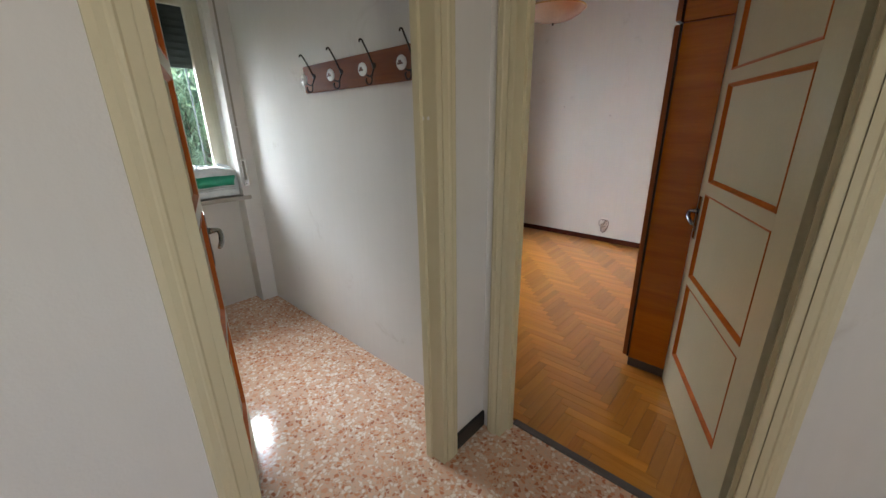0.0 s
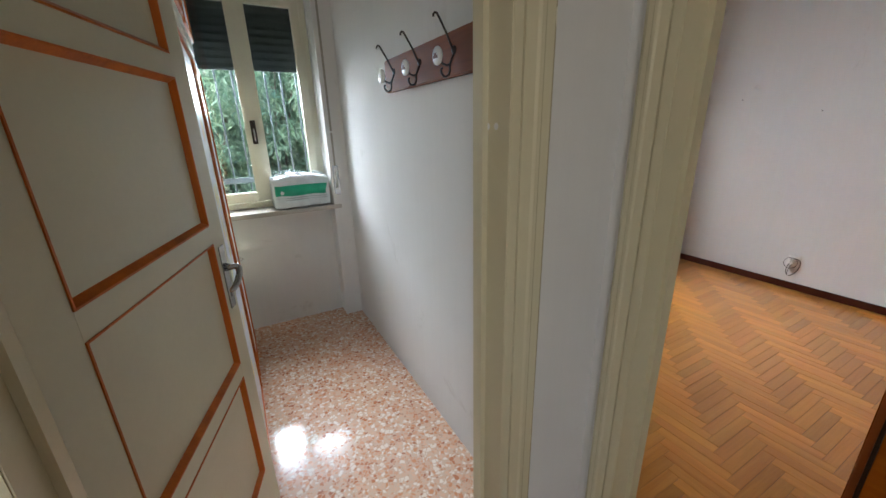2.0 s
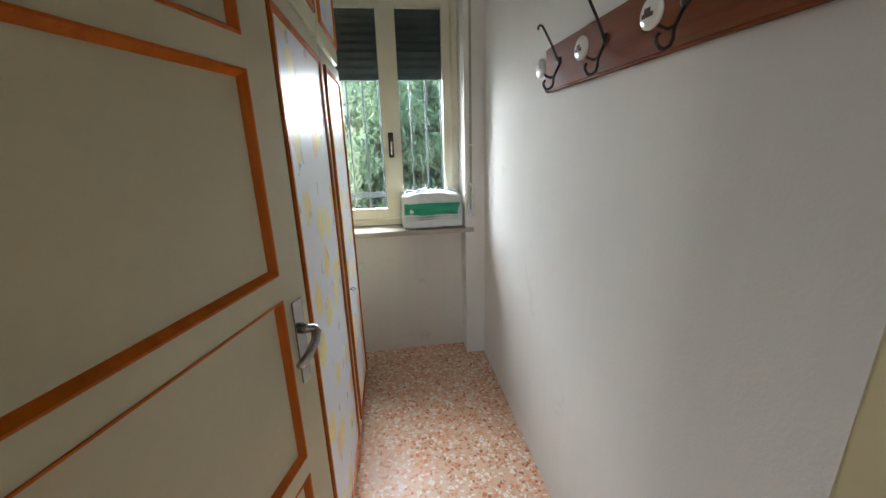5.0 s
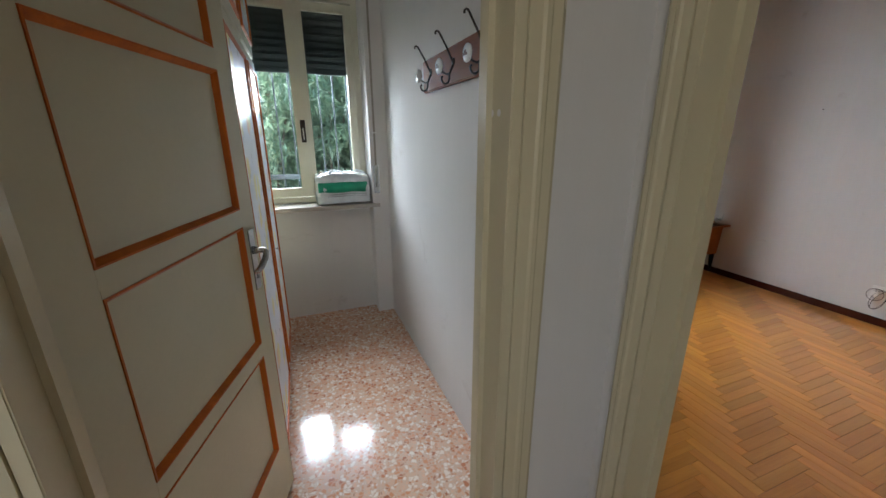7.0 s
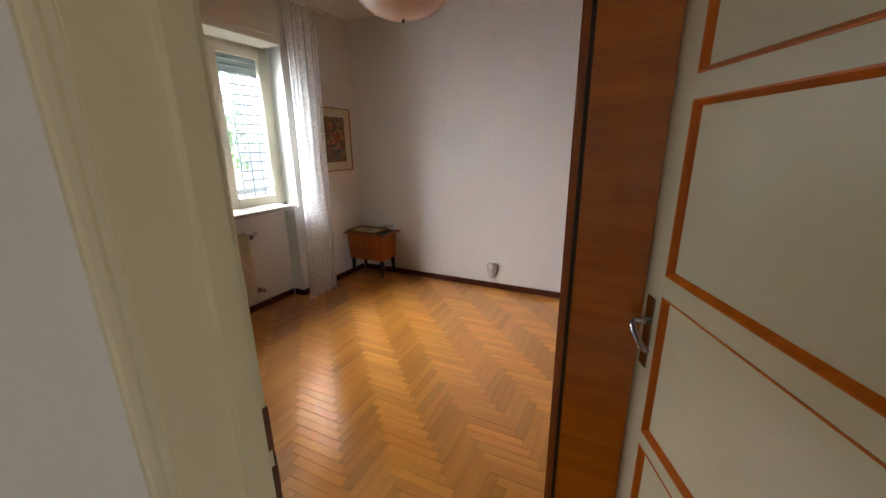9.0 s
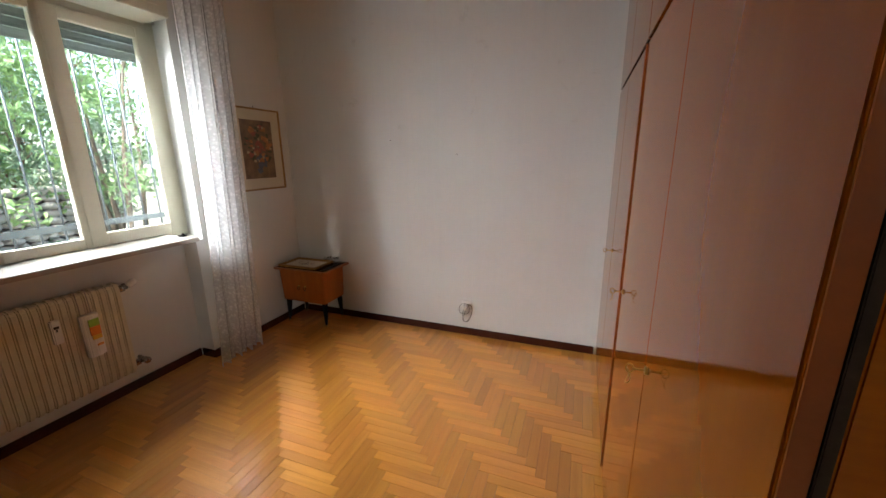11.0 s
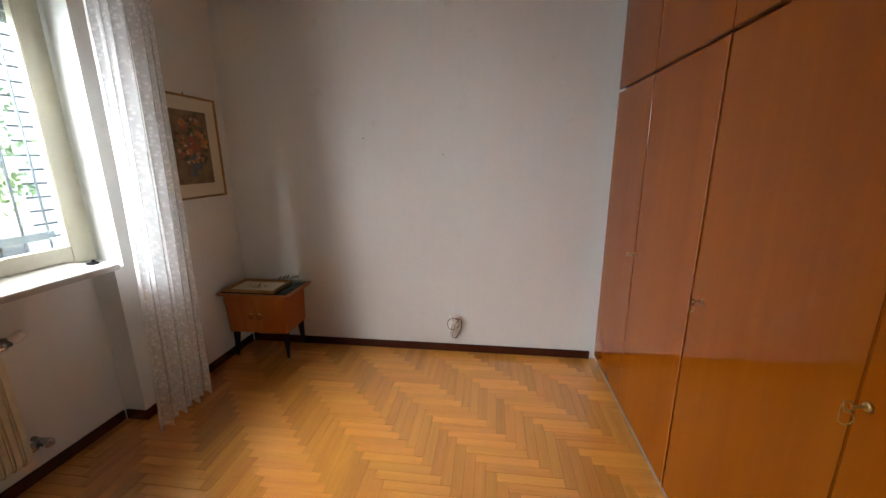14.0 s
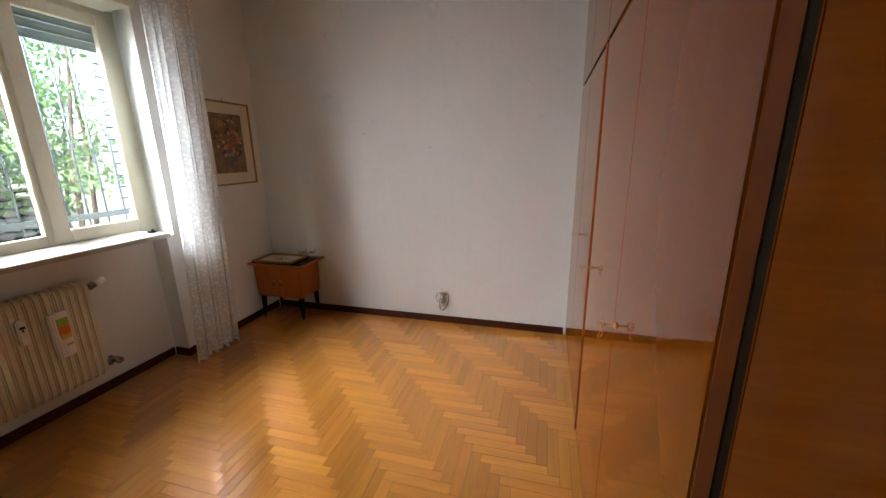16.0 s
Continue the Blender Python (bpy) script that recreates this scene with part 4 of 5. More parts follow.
# ---- bedroom: nightstand and what lies on it ----
def nightstand():
    n = thing("nightstand", (4.65, 3.72, 0), "small orange-brown nightstand with two doors and black tapered legs", "nightstand")
    x0, x1, y0, y1, zb, zt = 4.505, 4.785, 3.485, 3.945, 0.207, 0.498
    bm = bmesh.new()
    s = 0.012
    v = [bm.verts.new(p) for p in ((x0 + s, y0 + s, zb), (x1, y0 + s, zb), (x1, y1 - s, zb), (x0 + s, y1 - s, zb), (x0, y0, zt), (x1, y0, zt), (x1, y1, zt), (x0, y1, zt))]
    for f in ((3, 2, 1, 0), (4, 5, 6, 7), (0, 1, 5, 4), (1, 2, 6, 5), (2, 3, 7, 6), (3, 0, 4, 7)):
        bm.faces.new([v[i] for i in f])
    part("body", soft(bm, 0.004), STAND, n)
    ym = (y0 + y1) / 2
    for a0, a1, b0, b1, yk in ((ym + 0.0025, y1 - s - 0.006, ym + 0.0025, y1 - 0.006, ym + 0.032), (y0 + s + 0.006, ym - 0.0025, y0 + 0.006, ym - 0.0025, ym - 0.032)):
        bm = bmesh.new()
        v = [bm.verts.new(p) for p in ((x0 + s - 0.004, a0, zb + 0.012), (x0 + s - 0.004, a1, zb + 0.012), (x0 - 0.004, b1, zt - 0.012), (x0 - 0.004, b0, zt - 0.012),
                                       (x0 + s + 0.004, a0, zb + 0.012), (x0 + s + 0.004, a1, zb + 0.012), (x0 + 0.004, b1, zt - 0.012), (x0 + 0.004, b0, zt - 0.012))]
        for f in ((0, 1, 2, 3), (7, 6, 5, 4), (0, 4, 5, 1), (1, 5, 6, 2), (2, 6, 7, 3), (3, 7, 4, 0)):
            bm.faces.new([v[i] for i in f])
        bmesh.ops.recalc_face_normals(bm, faces=bm.faces)
        d = part("door", soft(bm, 0.002), STAND, n)
        zk = 0.335
        part("pull", lathe(bmesh.new(), [(0.012, 0), (0.012, 0.003), (0.007, 0.006), (0.004, 0.014)], 14, Matrix.Translation((x0 + 0.006, yk, zk + 0.018)) @ pose(0, 0, 0, 0, -90, 0)), BRASS, d, smooth=True)
        ring = [(x0 - 0.006, yk + 0.012 * math.sin(a), zk + 0.016 * math.cos(a)) for a in [2 * math.pi * i / 14 for i in range(14)]]
        part("pull_ring", tube(bmesh.new(), ring, 0.0028, 6, True), IRON, d, "darkened brass ring pull", smooth=True)
    bm = bmesh.new()
    prism(bm, [(4.462, 3.425), (4.798, 3.425), (4.798, 3.962), (4.462, 3.962), (4.452, 3.94), (4.452, 3.447)], 2, zt + 0.001, zt + 0.017)
    part("top", soft(bm, 0.005), STAND, n, "overhanging veneered top")
    part("glass_top", soft(boxes((4.478, 4.782, 3.452, 3.935, zt + 0.0175, zt + 0.0215)), 0.001), GLASS, n, "clear glass sheet")
    for x, y in ((4.548, 3.525), (4.548, 3.905), (4.755, 3.525), (4.755, 3.905)):
        dx, dy = (-0.012 if x < 4.6 else 0.006), (-0.008 if y < 3.7 else 0.008)
        lg = part("leg", tube(bmesh.new(), [(x, y, zb + 0.004), (x + dx * 0.5, y + dy * 0.5, 0.10), (x + dx, y + dy, 0.012)], [0.024, 0.018, 0.009], 12), VINYL, n, "black tapered leg", smooth=True)
        part("ferrule", lathe(bmesh.new(), [(0.009, 0), (0.0095, 0.014)], 12, Matrix.Translation((x + dx, y + dy, 0.0))), BRASS, lg)


nightstand()
ZT = 0.5205


def frame_ring(x0, x1, y0, y1, z0, z1, w, axis):
    """A mitred frame lying flat (axis 2) or facing -y (axis 1), with a sloping inner edge."""
    bm = bmesh.new()
    def q(u, v, d):
        return (u, v, d) if axis == 2 else (u, d, v)
    rings = []
    for ins, d in ((0, z0), (0, z1), (w * 0.45, z1), (w, z0 + (z1 - z0) * 0.35), (w, z0)):
        rings.append([bm.verts.new(q(u, v, d)) for u, v in ((x0 + ins, y0 + ins), (x1 - ins, y0 + ins), (x1 - ins, y1 - ins), (x0 + ins, y1 - ins))])
    for a, b in zip(rings, rings[1:] + rings[:1]):
        for i in range(4):
            bm.faces.new((a[i], a[(i + 1) % 4], b[(i + 1) % 4], b[i]))
    bmesh.ops.recalc_face_normals(bm, faces=bm.faces)
    return bm


def blossoms(parent, cx, cz, w, h, place, seed, cols, n):
    """Painted bouquet: flat brush dabs, layered."""
    rng = random.Random(seed)
    for name, mat, cnt, r0, r1 in cols:
        bm = bmesh.new()
        for k in range(cnt):
            a, rad = rng.uniform(0, 6.28), math.sqrt(rng.random())
            u, v = cx + w * 0.5 * rad * math.cos(a), cz + h * 0.5 * rad * math.sin(a)
            r, t = rng.uniform(r0, r1), rng.uniform(0, 6.28)
            e = rng.uniform(0.5, 1.0)
            d = 0.0004 * (n + k / cnt)
            ring = []
            for i in range(9):
                q = 2 * math.pi * i / 9
                rr = r * (1 + 0.25 * math.sin(3 * q + t))
                ring.append(bm.verts.new(place(u + rr * math.cos(q + t), v + rr * e * math.sin(q + t), d)))
            bm.faces.new(ring)
        n += 1
        tagged(part(name, bm, mat, parent), kind="stuff")


PAINT_DARK = plain("paint_umber", (0.24, 0.15, 0.075), 0.6, var=0.5, scale=14)
PAINT_GREEN = plain("paint_olive", (0.07, 0.075, 0.03), 0.6, var=0.4, scale=30)
PAINT_RED = plain("paint_rose", (0.34, 0.10, 0.06), 0.6, var=0.35, scale=30)
PAINT_ORANGE = plain("paint_orange", (0.46, 0.19, 0.06), 0.6, var=0.35, scale=30)
PAINT_CREAM = plain("paint_cream", (0.52, 0.42, 0.25), 0.6, var=0.3, scale=30)
PAINT_BLUE = plain("paint_slate", (0.10, 0.12, 0.15), 0.6, var=0.4, scale=30)


def wall_picture():
    x0, x1, z0, z1 = 4.215, 4.705, 1.170, 1.795
    p = thing("framed_picture", (4.495, 3.96, z0), "flower bouquet print with a cream mount in a thin gilt frame", "picture")
    part("frame", frame_ring(x0, x1, z0, z1, 3.968, 3.948, 0.014, 1), GILT, p)
    part("mount", boxes((x0 + 0.012, x1 - 0.012, 3.958, 3.966, z0 + 0.012, z1 - 0.012)), PAPER, p, "cream mount")
    ax0, ax1, az0, az1 = 4.308, 4.612, 1.262, 1.706
    art = part("print", boxes((ax0, ax1, 3.9565, 3.958, az0, az1)), PAINT_DARK, p, "brown print of a flower bouquet")

    def place(u, v, d):
        return (min(max(u, ax0 + 0.004), ax1 - 0.004), 3.9562 - d, min(max(v, az0 + 0.004), az1 - 0.004))
    cx, cz = (ax0 + ax1) / 2, (az0 + az1) / 2
    blossoms(art, cx, cz + 0.03, 0.26, 0.34, place, 2, [("foliage_paint", PAINT_GREEN, 46, 0.008, 0.022)], 1)
    blossoms(art, cx + 0.01, cz - 0.10, 0.10, 0.14, place, 3, [("vase_paint", PAINT_BLUE, 14, 0.015, 0.028)], 2)
    blossoms(art, cx, cz + 0.05, 0.25, 0.30, place, 5, [("rose_paint", PAINT_RED, 17, 0.014, 0.028), ("orange_paint", PAINT_ORANGE, 16, 0.012, 0.027), ("cream_paint", PAINT_CREAM, 16, 0.005, 0.013)], 3)
    part("hanger", tube(bmesh.new(), [(4.46, 3.966, z1 - 0.004), (4.46, 3.962, z1 + 0.018)], 0.003, 6), IRON, p)


wall_picture()


def lying_picture():
    x0, x1, y0, y1 = 4.485, 4.735, 3.545, 3.925
    p = thing("small_framed_picture", (4.61, 3.73, ZT), "small framed flower embroidery lying on the nightstand", "picture")
    part("frame", frame_ring(x0, x1, y0, y1, ZT + 0.0005, ZT + 0.018, 0.030, 2), GILT, p, "dark gilt wooden frame")
    art = part("print", boxes((x0 + 0.028, x1 - 0.028, y0 + 0.028, y1 - 0.028, ZT + 0.001, ZT + 0.006)), PAPER, p, "faded cream embroidery")

    def place(u, v, d):
        return (u, v, ZT + 0.0062 + d)
    blossoms(art, 4.61, 3.735, 0.10, 0.17, place, 9, [("stitch_green", PAINT_GREEN, 18, 0.003, 0.008), ("stitch_rose", PAINT_RED, 14, 0.004, 0.010), ("stitch_blue", PAINT_BLUE, 10, 0.003, 0.008)], 1)


lying_picture()


def twig():
    t = thing("olive_twig", (4.76, 3.56, ZT), "dry olive twig with dark narrow leaves on the nightstand", "twig")
    rng = random.Random(8)
    stem = [(4.765, 3.68, ZT + 0.004), (4.770, 3.62, ZT + 0.012), (4.765, 3.56, ZT + 0.020), (4.755, 3.50, ZT + 0.030)]
    part("stem", tube(bmesh.new(), stem, [0.002, 0.002, 0.0018, 0.0012], 6), IRON, t)
    for k in range(11):
        f = k / 10
        o = Vector(stem[0]).lerp(Vector(stem[3]), f) + Vector((0, 0, 0.004 * math.sin(f * 3)))
        d = Vector((rng.uniform(-0.5, 0.1), -0.6 + 0.5 * f * rng.choice((-1, 1)), rng.uniform(0.35, 1.0))).normalized()
        s = d.orthogonal().normalized()
        ln = rng.uniform(0.040, 0.068)
        bm = bmesh.new()
        n = d.cross(s) * 0.0012
        v = [bm.verts.new(o + d * a * ln + s * b * 0.008 + n * c) for a, b, c in ((0, 0, 0), (0.35, 1, 0), (1, 0, 0), (0.35, -1, 0), (0.4, 0, 1), (0.4, 0, -1))]
        for q in ((0, 1, 4), (1, 2, 4), (2, 3, 4), (3, 0, 4), (1, 0, 5), (2, 1, 5), (3, 2, 5), (0, 3, 5)):
            bm.faces.new([v[i] for i in q])
        part("leaf", bm, PAINT_GREEN, t)


twig()


cl = solid("window_catch", soft(boxes((3.785, 3.822, 4.02, 4.06, 0.909, 0.920), (3.80, 3.812, 4.03, 4.045, 0.916, 0.932)), 0.003), RUBBER, "small black window catch lying on the sill", "catch")
# ---- bedroom: socket, nails, radiator ----
so = thing("wall_socket", (4.798, 2.336, 0.20), "white wall socket with a plug and looped cable", "socket")
part("plate", soft(boxes((4.788, 4.7995, 2.298, 2.378, 0.205, 0.292)), 0.003), WHITEPLASTIC, so)
part("plug", soft(boxes((4.752, 4.787, 2.325, 2.362, 0.225, 0.262)), 0.006), WHITEPLASTIC, so, "cream plug")
part("cap", soft(boxes((4.760, 4.787, 2.350, 2.376, 0.170, 0.212)), 0.005), CERAMIC, so)
pts = []
for cy, cz, ry, rz, lean in ((2.345, 0.232, 0.042, 0.046, 0.0), (2.322, 0.198, 0.036, 0.076, 0.012), (2.316, 0.194, 0.026, 0.070, 0.020)):
    for i in range(24):
        a = i / 24 * 2 * math.pi
        pts.append((4.764 + 0.010 * math.sin(a + 40 * lean), cy - ry * math.sin(a) + lean * math.cos(a) * -1.0, cz + rz * math.cos(a)))
part("cable", tube(bmesh.new(), [(4.752, 2.343, 0.243)] + pts, 0.0019, 6), IRON, so, "thin grey looped cable", smooth=True)
for y, z in ((2.957, 1.542), (2.414, 1.430)):
    nl = solid("nail", tube(bmesh.new(), [(4.801, y, z), (4.782, y, z + 0.003)], [0.0022, 0.003], 8), IRON, "small dark iron nail driven into the wall", "nail")


def radiator():
    x0, x1, n = 2.765, 3.365, 17
    r = thing("radiator", ((x0 + x1) / 2, 4.04, 0.15), "cream cast-iron column radiator below the window", "radiator")
    pitch = (x1 - x0) / n
    bm = bmesh.new()
    # one section: a flattened column with rounded top and bottom, seen as a rib
    out = [(4.075, 0.165), (4.060, 0.152), (4.015, 0.152), (3.998, 0.168), (3.992, 0.20), (3.992, 0.68), (3.998, 0.712), (4.015, 0.728), (4.060, 0.728), (4.075, 0.712)]
    prism(bm, out, 0, -pitch * 0.465, pitch * 0.465)
    bmesh.ops.bevel(bm, geom=list(bm.edges), offset=0.008, segments=3, affect="EDGES", clamp_overlap=True)
    me = mesh_of("section", bm, RADIATOR, False)
    for k in range(n):
        ob = new("section", me)
        ob.parent = r
        ob.matrix_basis = BASE[r].inverted() @ Matrix.Translation((x0 + pitch * (k + 0.5), 0, 0))
        BASE[ob] = BASE[r]
    for z in (0.20, 0.68):
        part("header", tube(bmesh.new(), [(x0 - 0.004, 4.035, z), (x1 + 0.004, 4.035, z)], 0.022, 14), RADIATOR, r, smooth=True)
        v = part("valve", lathe(bmesh.new(), [(0.015, 0), (0.021, 0.006), (0.021, 0.030), (0.014, 0.034), (0.014, 0.05)], 14, Matrix.Translation((x1 + 0.004, 4.035, z)) @ pose(0, 0, 0, 0, 90, 0)), CHROME, r, "worn chrome radiator valve", smooth=True)
        part("valve_pipe", tube(bmesh.new(), [(x1 + 0.046, 4.035, z), (x1 + 0.066, 4.05, z), (x1 + 0.072, 4.098, z)], 0.012, 10), CHROME, v, smooth=True)
        part("valve_cap", lathe(bmesh.new(), [(0.012, 0), (0.019, 0.006), (0.021, 0.040), (0.014, 0.052)], 14, Matrix.Translation((x1 + 0.056, 4.03, z + 0.004)) @ (pose(0, 0, 0, 0, 60, 0) if z > 0.5 else pose(0, 0, 0, 90))), CHROME if z < 0.5 else CERAMIC, v, smooth=True)
    part("bleed_plug", tube(bmesh.new(), [(x0 - 0.004, 4.035, 0.68), (x0 - 0.03, 4.035, 0.68)], 0.010, 10), CHROME, r, smooth=True)
    part("bracket", tube(bmesh.new(), [(x0 + 0.1, 4.06, 0.73), (x0 + 0.1, 4.099, 0.735)], 0.006, 8), IRON, r)
    m = thing("heat_meter", (3.045, 3.985, 0.505), "small white heat cost meter clipped on the radiator", "meter")
    bod = part("housing", soft(boxes((3.028, 3.066, 3.966, 3.9918, 0.505, 0.632)), 0.005), WHITEPLASTIC, m)
    part("display", soft(boxes((3.036, 3.058, 3.9645, 3.966, 0.588, 0.602)), 0.001), BLACK, bod)
    part("print", boxes((3.043, 3.050, 3.9647, 3.966, 0.572, 0.586)), BLACK, bod)
    h = thing("humidifier", (3.185, 3.98, 0.37), "white radiator humidifier with an orange and green printed label", "humidifier")
    bm = bmesh.new()
    prism(bm, [(3.143, 3.990), (3.143, 3.968), (3.155, 3.957), (3.185, 3.952), (3.215, 3.957), (3.227, 3.968), (3.227, 3.990)], 2, 0.37, 0.612)
    box = part("tank", soft(bm, 0.004), CERAMIC, h, smooth=False)
    for c, mt, z0, z1, ya, yb in (("green_print", plain("label_green", (0.30, 0.50, 0.06), 0.5), 0.545, 0.585, 3.168, 3.214), ("orange_print", plain("label_orange", (0.75, 0.22, 0.02), 0.5), 0.495, 0.543, 3.168, 3.214),
                                ("yellow_print", plain("label_yellow", (0.80, 0.48, 0.05), 0.5), 0.47, 0.493, 3.172, 3.214), ("orange_print", plain("label_amber", (0.80, 0.33, 0.03), 0.5), 0.43, 0.442, 3.185, 3.212)):
        part(c, boxes((ya, yb, 3.9485, 3.9545, z0, z1)), mt, box)
    for x in (3.160, 3.205):
        part("hook", tube(bmesh.new(), [(x, 3.988, 0.600), (x, 3.988, 0.66), (x, 4.00, 0.735), (x, 4.02, 0.737)], 0.002, 6), STEEL, h)


radiator()


# ---- bedroom: curtains, lamp ----
def curtain(name, x_top0, x_top1, x_bot0, x_bot1, folds, seed, label):
    """Gathered lace hung in folds, with a plain hem band."""
    c = thing(name, ((x_bot0 + x_bot1) / 2, 3.80, 0.03), label, "curtain")
    nu, nv = folds * 12, 46
    rng = random.Random(seed)
    ph = [rng.uniform(0, 6.28) for _ in range(4)]

    def point(u, v):
        z = 0.03 + v * (2.56 - 0.03)
        k = (1 - v) ** 1.4
        a = x_top0 + (x_bot0 - x_top0) * k
        b = x_top1 + (x_bot1 - x_top1) * k
        w = 2 * math.pi * folds * u
        amp = 0.030 + 0.014 * math.sin(3 * u * 6 + ph[0])
        y = 3.835 - 0.045 * k + amp * math.sin(w + 0.5 * math.sin(v * 4 + ph[1])) + 0.01 * math.sin(w * 0.37 + ph[2] + v * 3)
        x = a + (b - a) * u + 0.012 * math.cos(w + ph[3])
        dz = 0.012 * math.sin(w * 0.5 + ph[0]) - (0.05 * max(0, 1 - u * 9) if x_bot0 > 3 else 0.05 * max(0, 1 - (1 - u) * 9))
        return (x, y, z + (1 - v) * dz)
    for nm, v0, v1, mat in (("lace_panel", 0.075, 1.0, LACE), ("hem", 0.0, 0.075, LACE)):
        me = bpy.data.meshes.new(nm)
        rows = nv if nm == "lace_panel" else 5
        verts = [Vector(point(i / nu, v0 + (v1 - v0) * j / rows)) - Vector(((x_bot0 + x_bot1) / 2, 3.80, 0.03)) for j in range(rows + 1) for i in range(nu + 1)]
        faces = [(j * (nu + 1) + i, j * (nu + 1) + i + 1, (j + 1) * (nu + 1) + i + 1, (j + 1) * (nu + 1) + i) for j in range(rows) for i in range(nu)]
        me.from_pydata(verts, [], faces)
        uv = me.uv_layers.new(name="UVMap")
        for lp in me.loops:
            i, j = lp.vertex_index % (nu + 1), lp.vertex_index // (nu + 1)
            uv.data[lp.index].uv = (i / nu * 0.9, (v0 + (v1 - v0) * j / rows) * 2.5)
        me.materials.append(mat)
        for p in me.polygons:
            p.use_smooth = True
        ob = new(nm, me)
        ob.parent = c
        BASE[ob] = BASE[c]


curtain("curtain", 3.87, 4.20, 3.765, 4.09, 7, 3, "gathered white lace curtain hanging beside the window")
curtain("curtain", 2.02, 2.44, 2.10, 2.52, 7, 6, "gathered white lace curtain hanging by the wheelchair")
rod = thing("curtain_rail", (3.1, 3.84, 2.57), "slim white curtain rail under the ceiling", "curtain rail")
part("track", soft(boxes((1.95, 4.30, 3.82, 3.85, 2.568, 2.592)), 0.003), WHITEPLASTIC, rod)
for x in (2.2, 3.1, 4.1):
    part("bracket", soft(boxes((x - 0.012, x + 0.012, 3.83, 3.969, 2.593, 2.605)), 0.002), WHITEPLASTIC, rod)


def pendant():
    cx, cy, z = 3.42, 2.46, 2.093
    p = thing("pendant_lamp", (cx, cy, z), "pink opal glass dish lamp with brass rim below the ceiling", "lamp")
    at = Matrix.Translation((cx, cy, z))
    part("finial", lathe(bmesh.new(), [(0.004, 0), (0.008, 0.006), (0.007, 0.016), (0.010, 0.022)], 14, at), IRON, p, smooth=True)
    part("shade", lathe(bmesh.new(), [(0.010, 0.020), (0.08, 0.028), (0.15, 0.048), (0.205, 0.078), (0.235, 0.108), (0.238, 0.112), (0.228, 0.112), (0.15, 0.062), (0.02, 0.030)], 40, at), SHADEGLASS, p, "pink opal glass bowl", smooth=True)
    part("rim", lathe(bmesh.new(), [(0.234, 0.109), (0.244, 0.110), (0.245, 0.117), (0.234, 0.119)], 40, at), BRASS, p, "brass rim", smooth=True)
    part("upper_shade", lathe(bmesh.new(), [(0.236, 0.120), (0.19, 0.148), (0.12, 0.170), (0.05, 0.182), (0.05, 0.178), (0.12, 0.165), (0.19, 0.143), (0.23, 0.120)], 40, at), SHADEGLASS, p, smooth=True)
    part("stem", lathe(bmesh.new(), [(0.045, 0.180), (0.045, 0.235), (0.012, 0.245), (0.012, H - z - 0.05), (0.05, H - z - 0.045), (0.055, H - z - 0.002)], 20, at), EDGE, p, "brown stem and ceiling rose", smooth=True)


pendant()


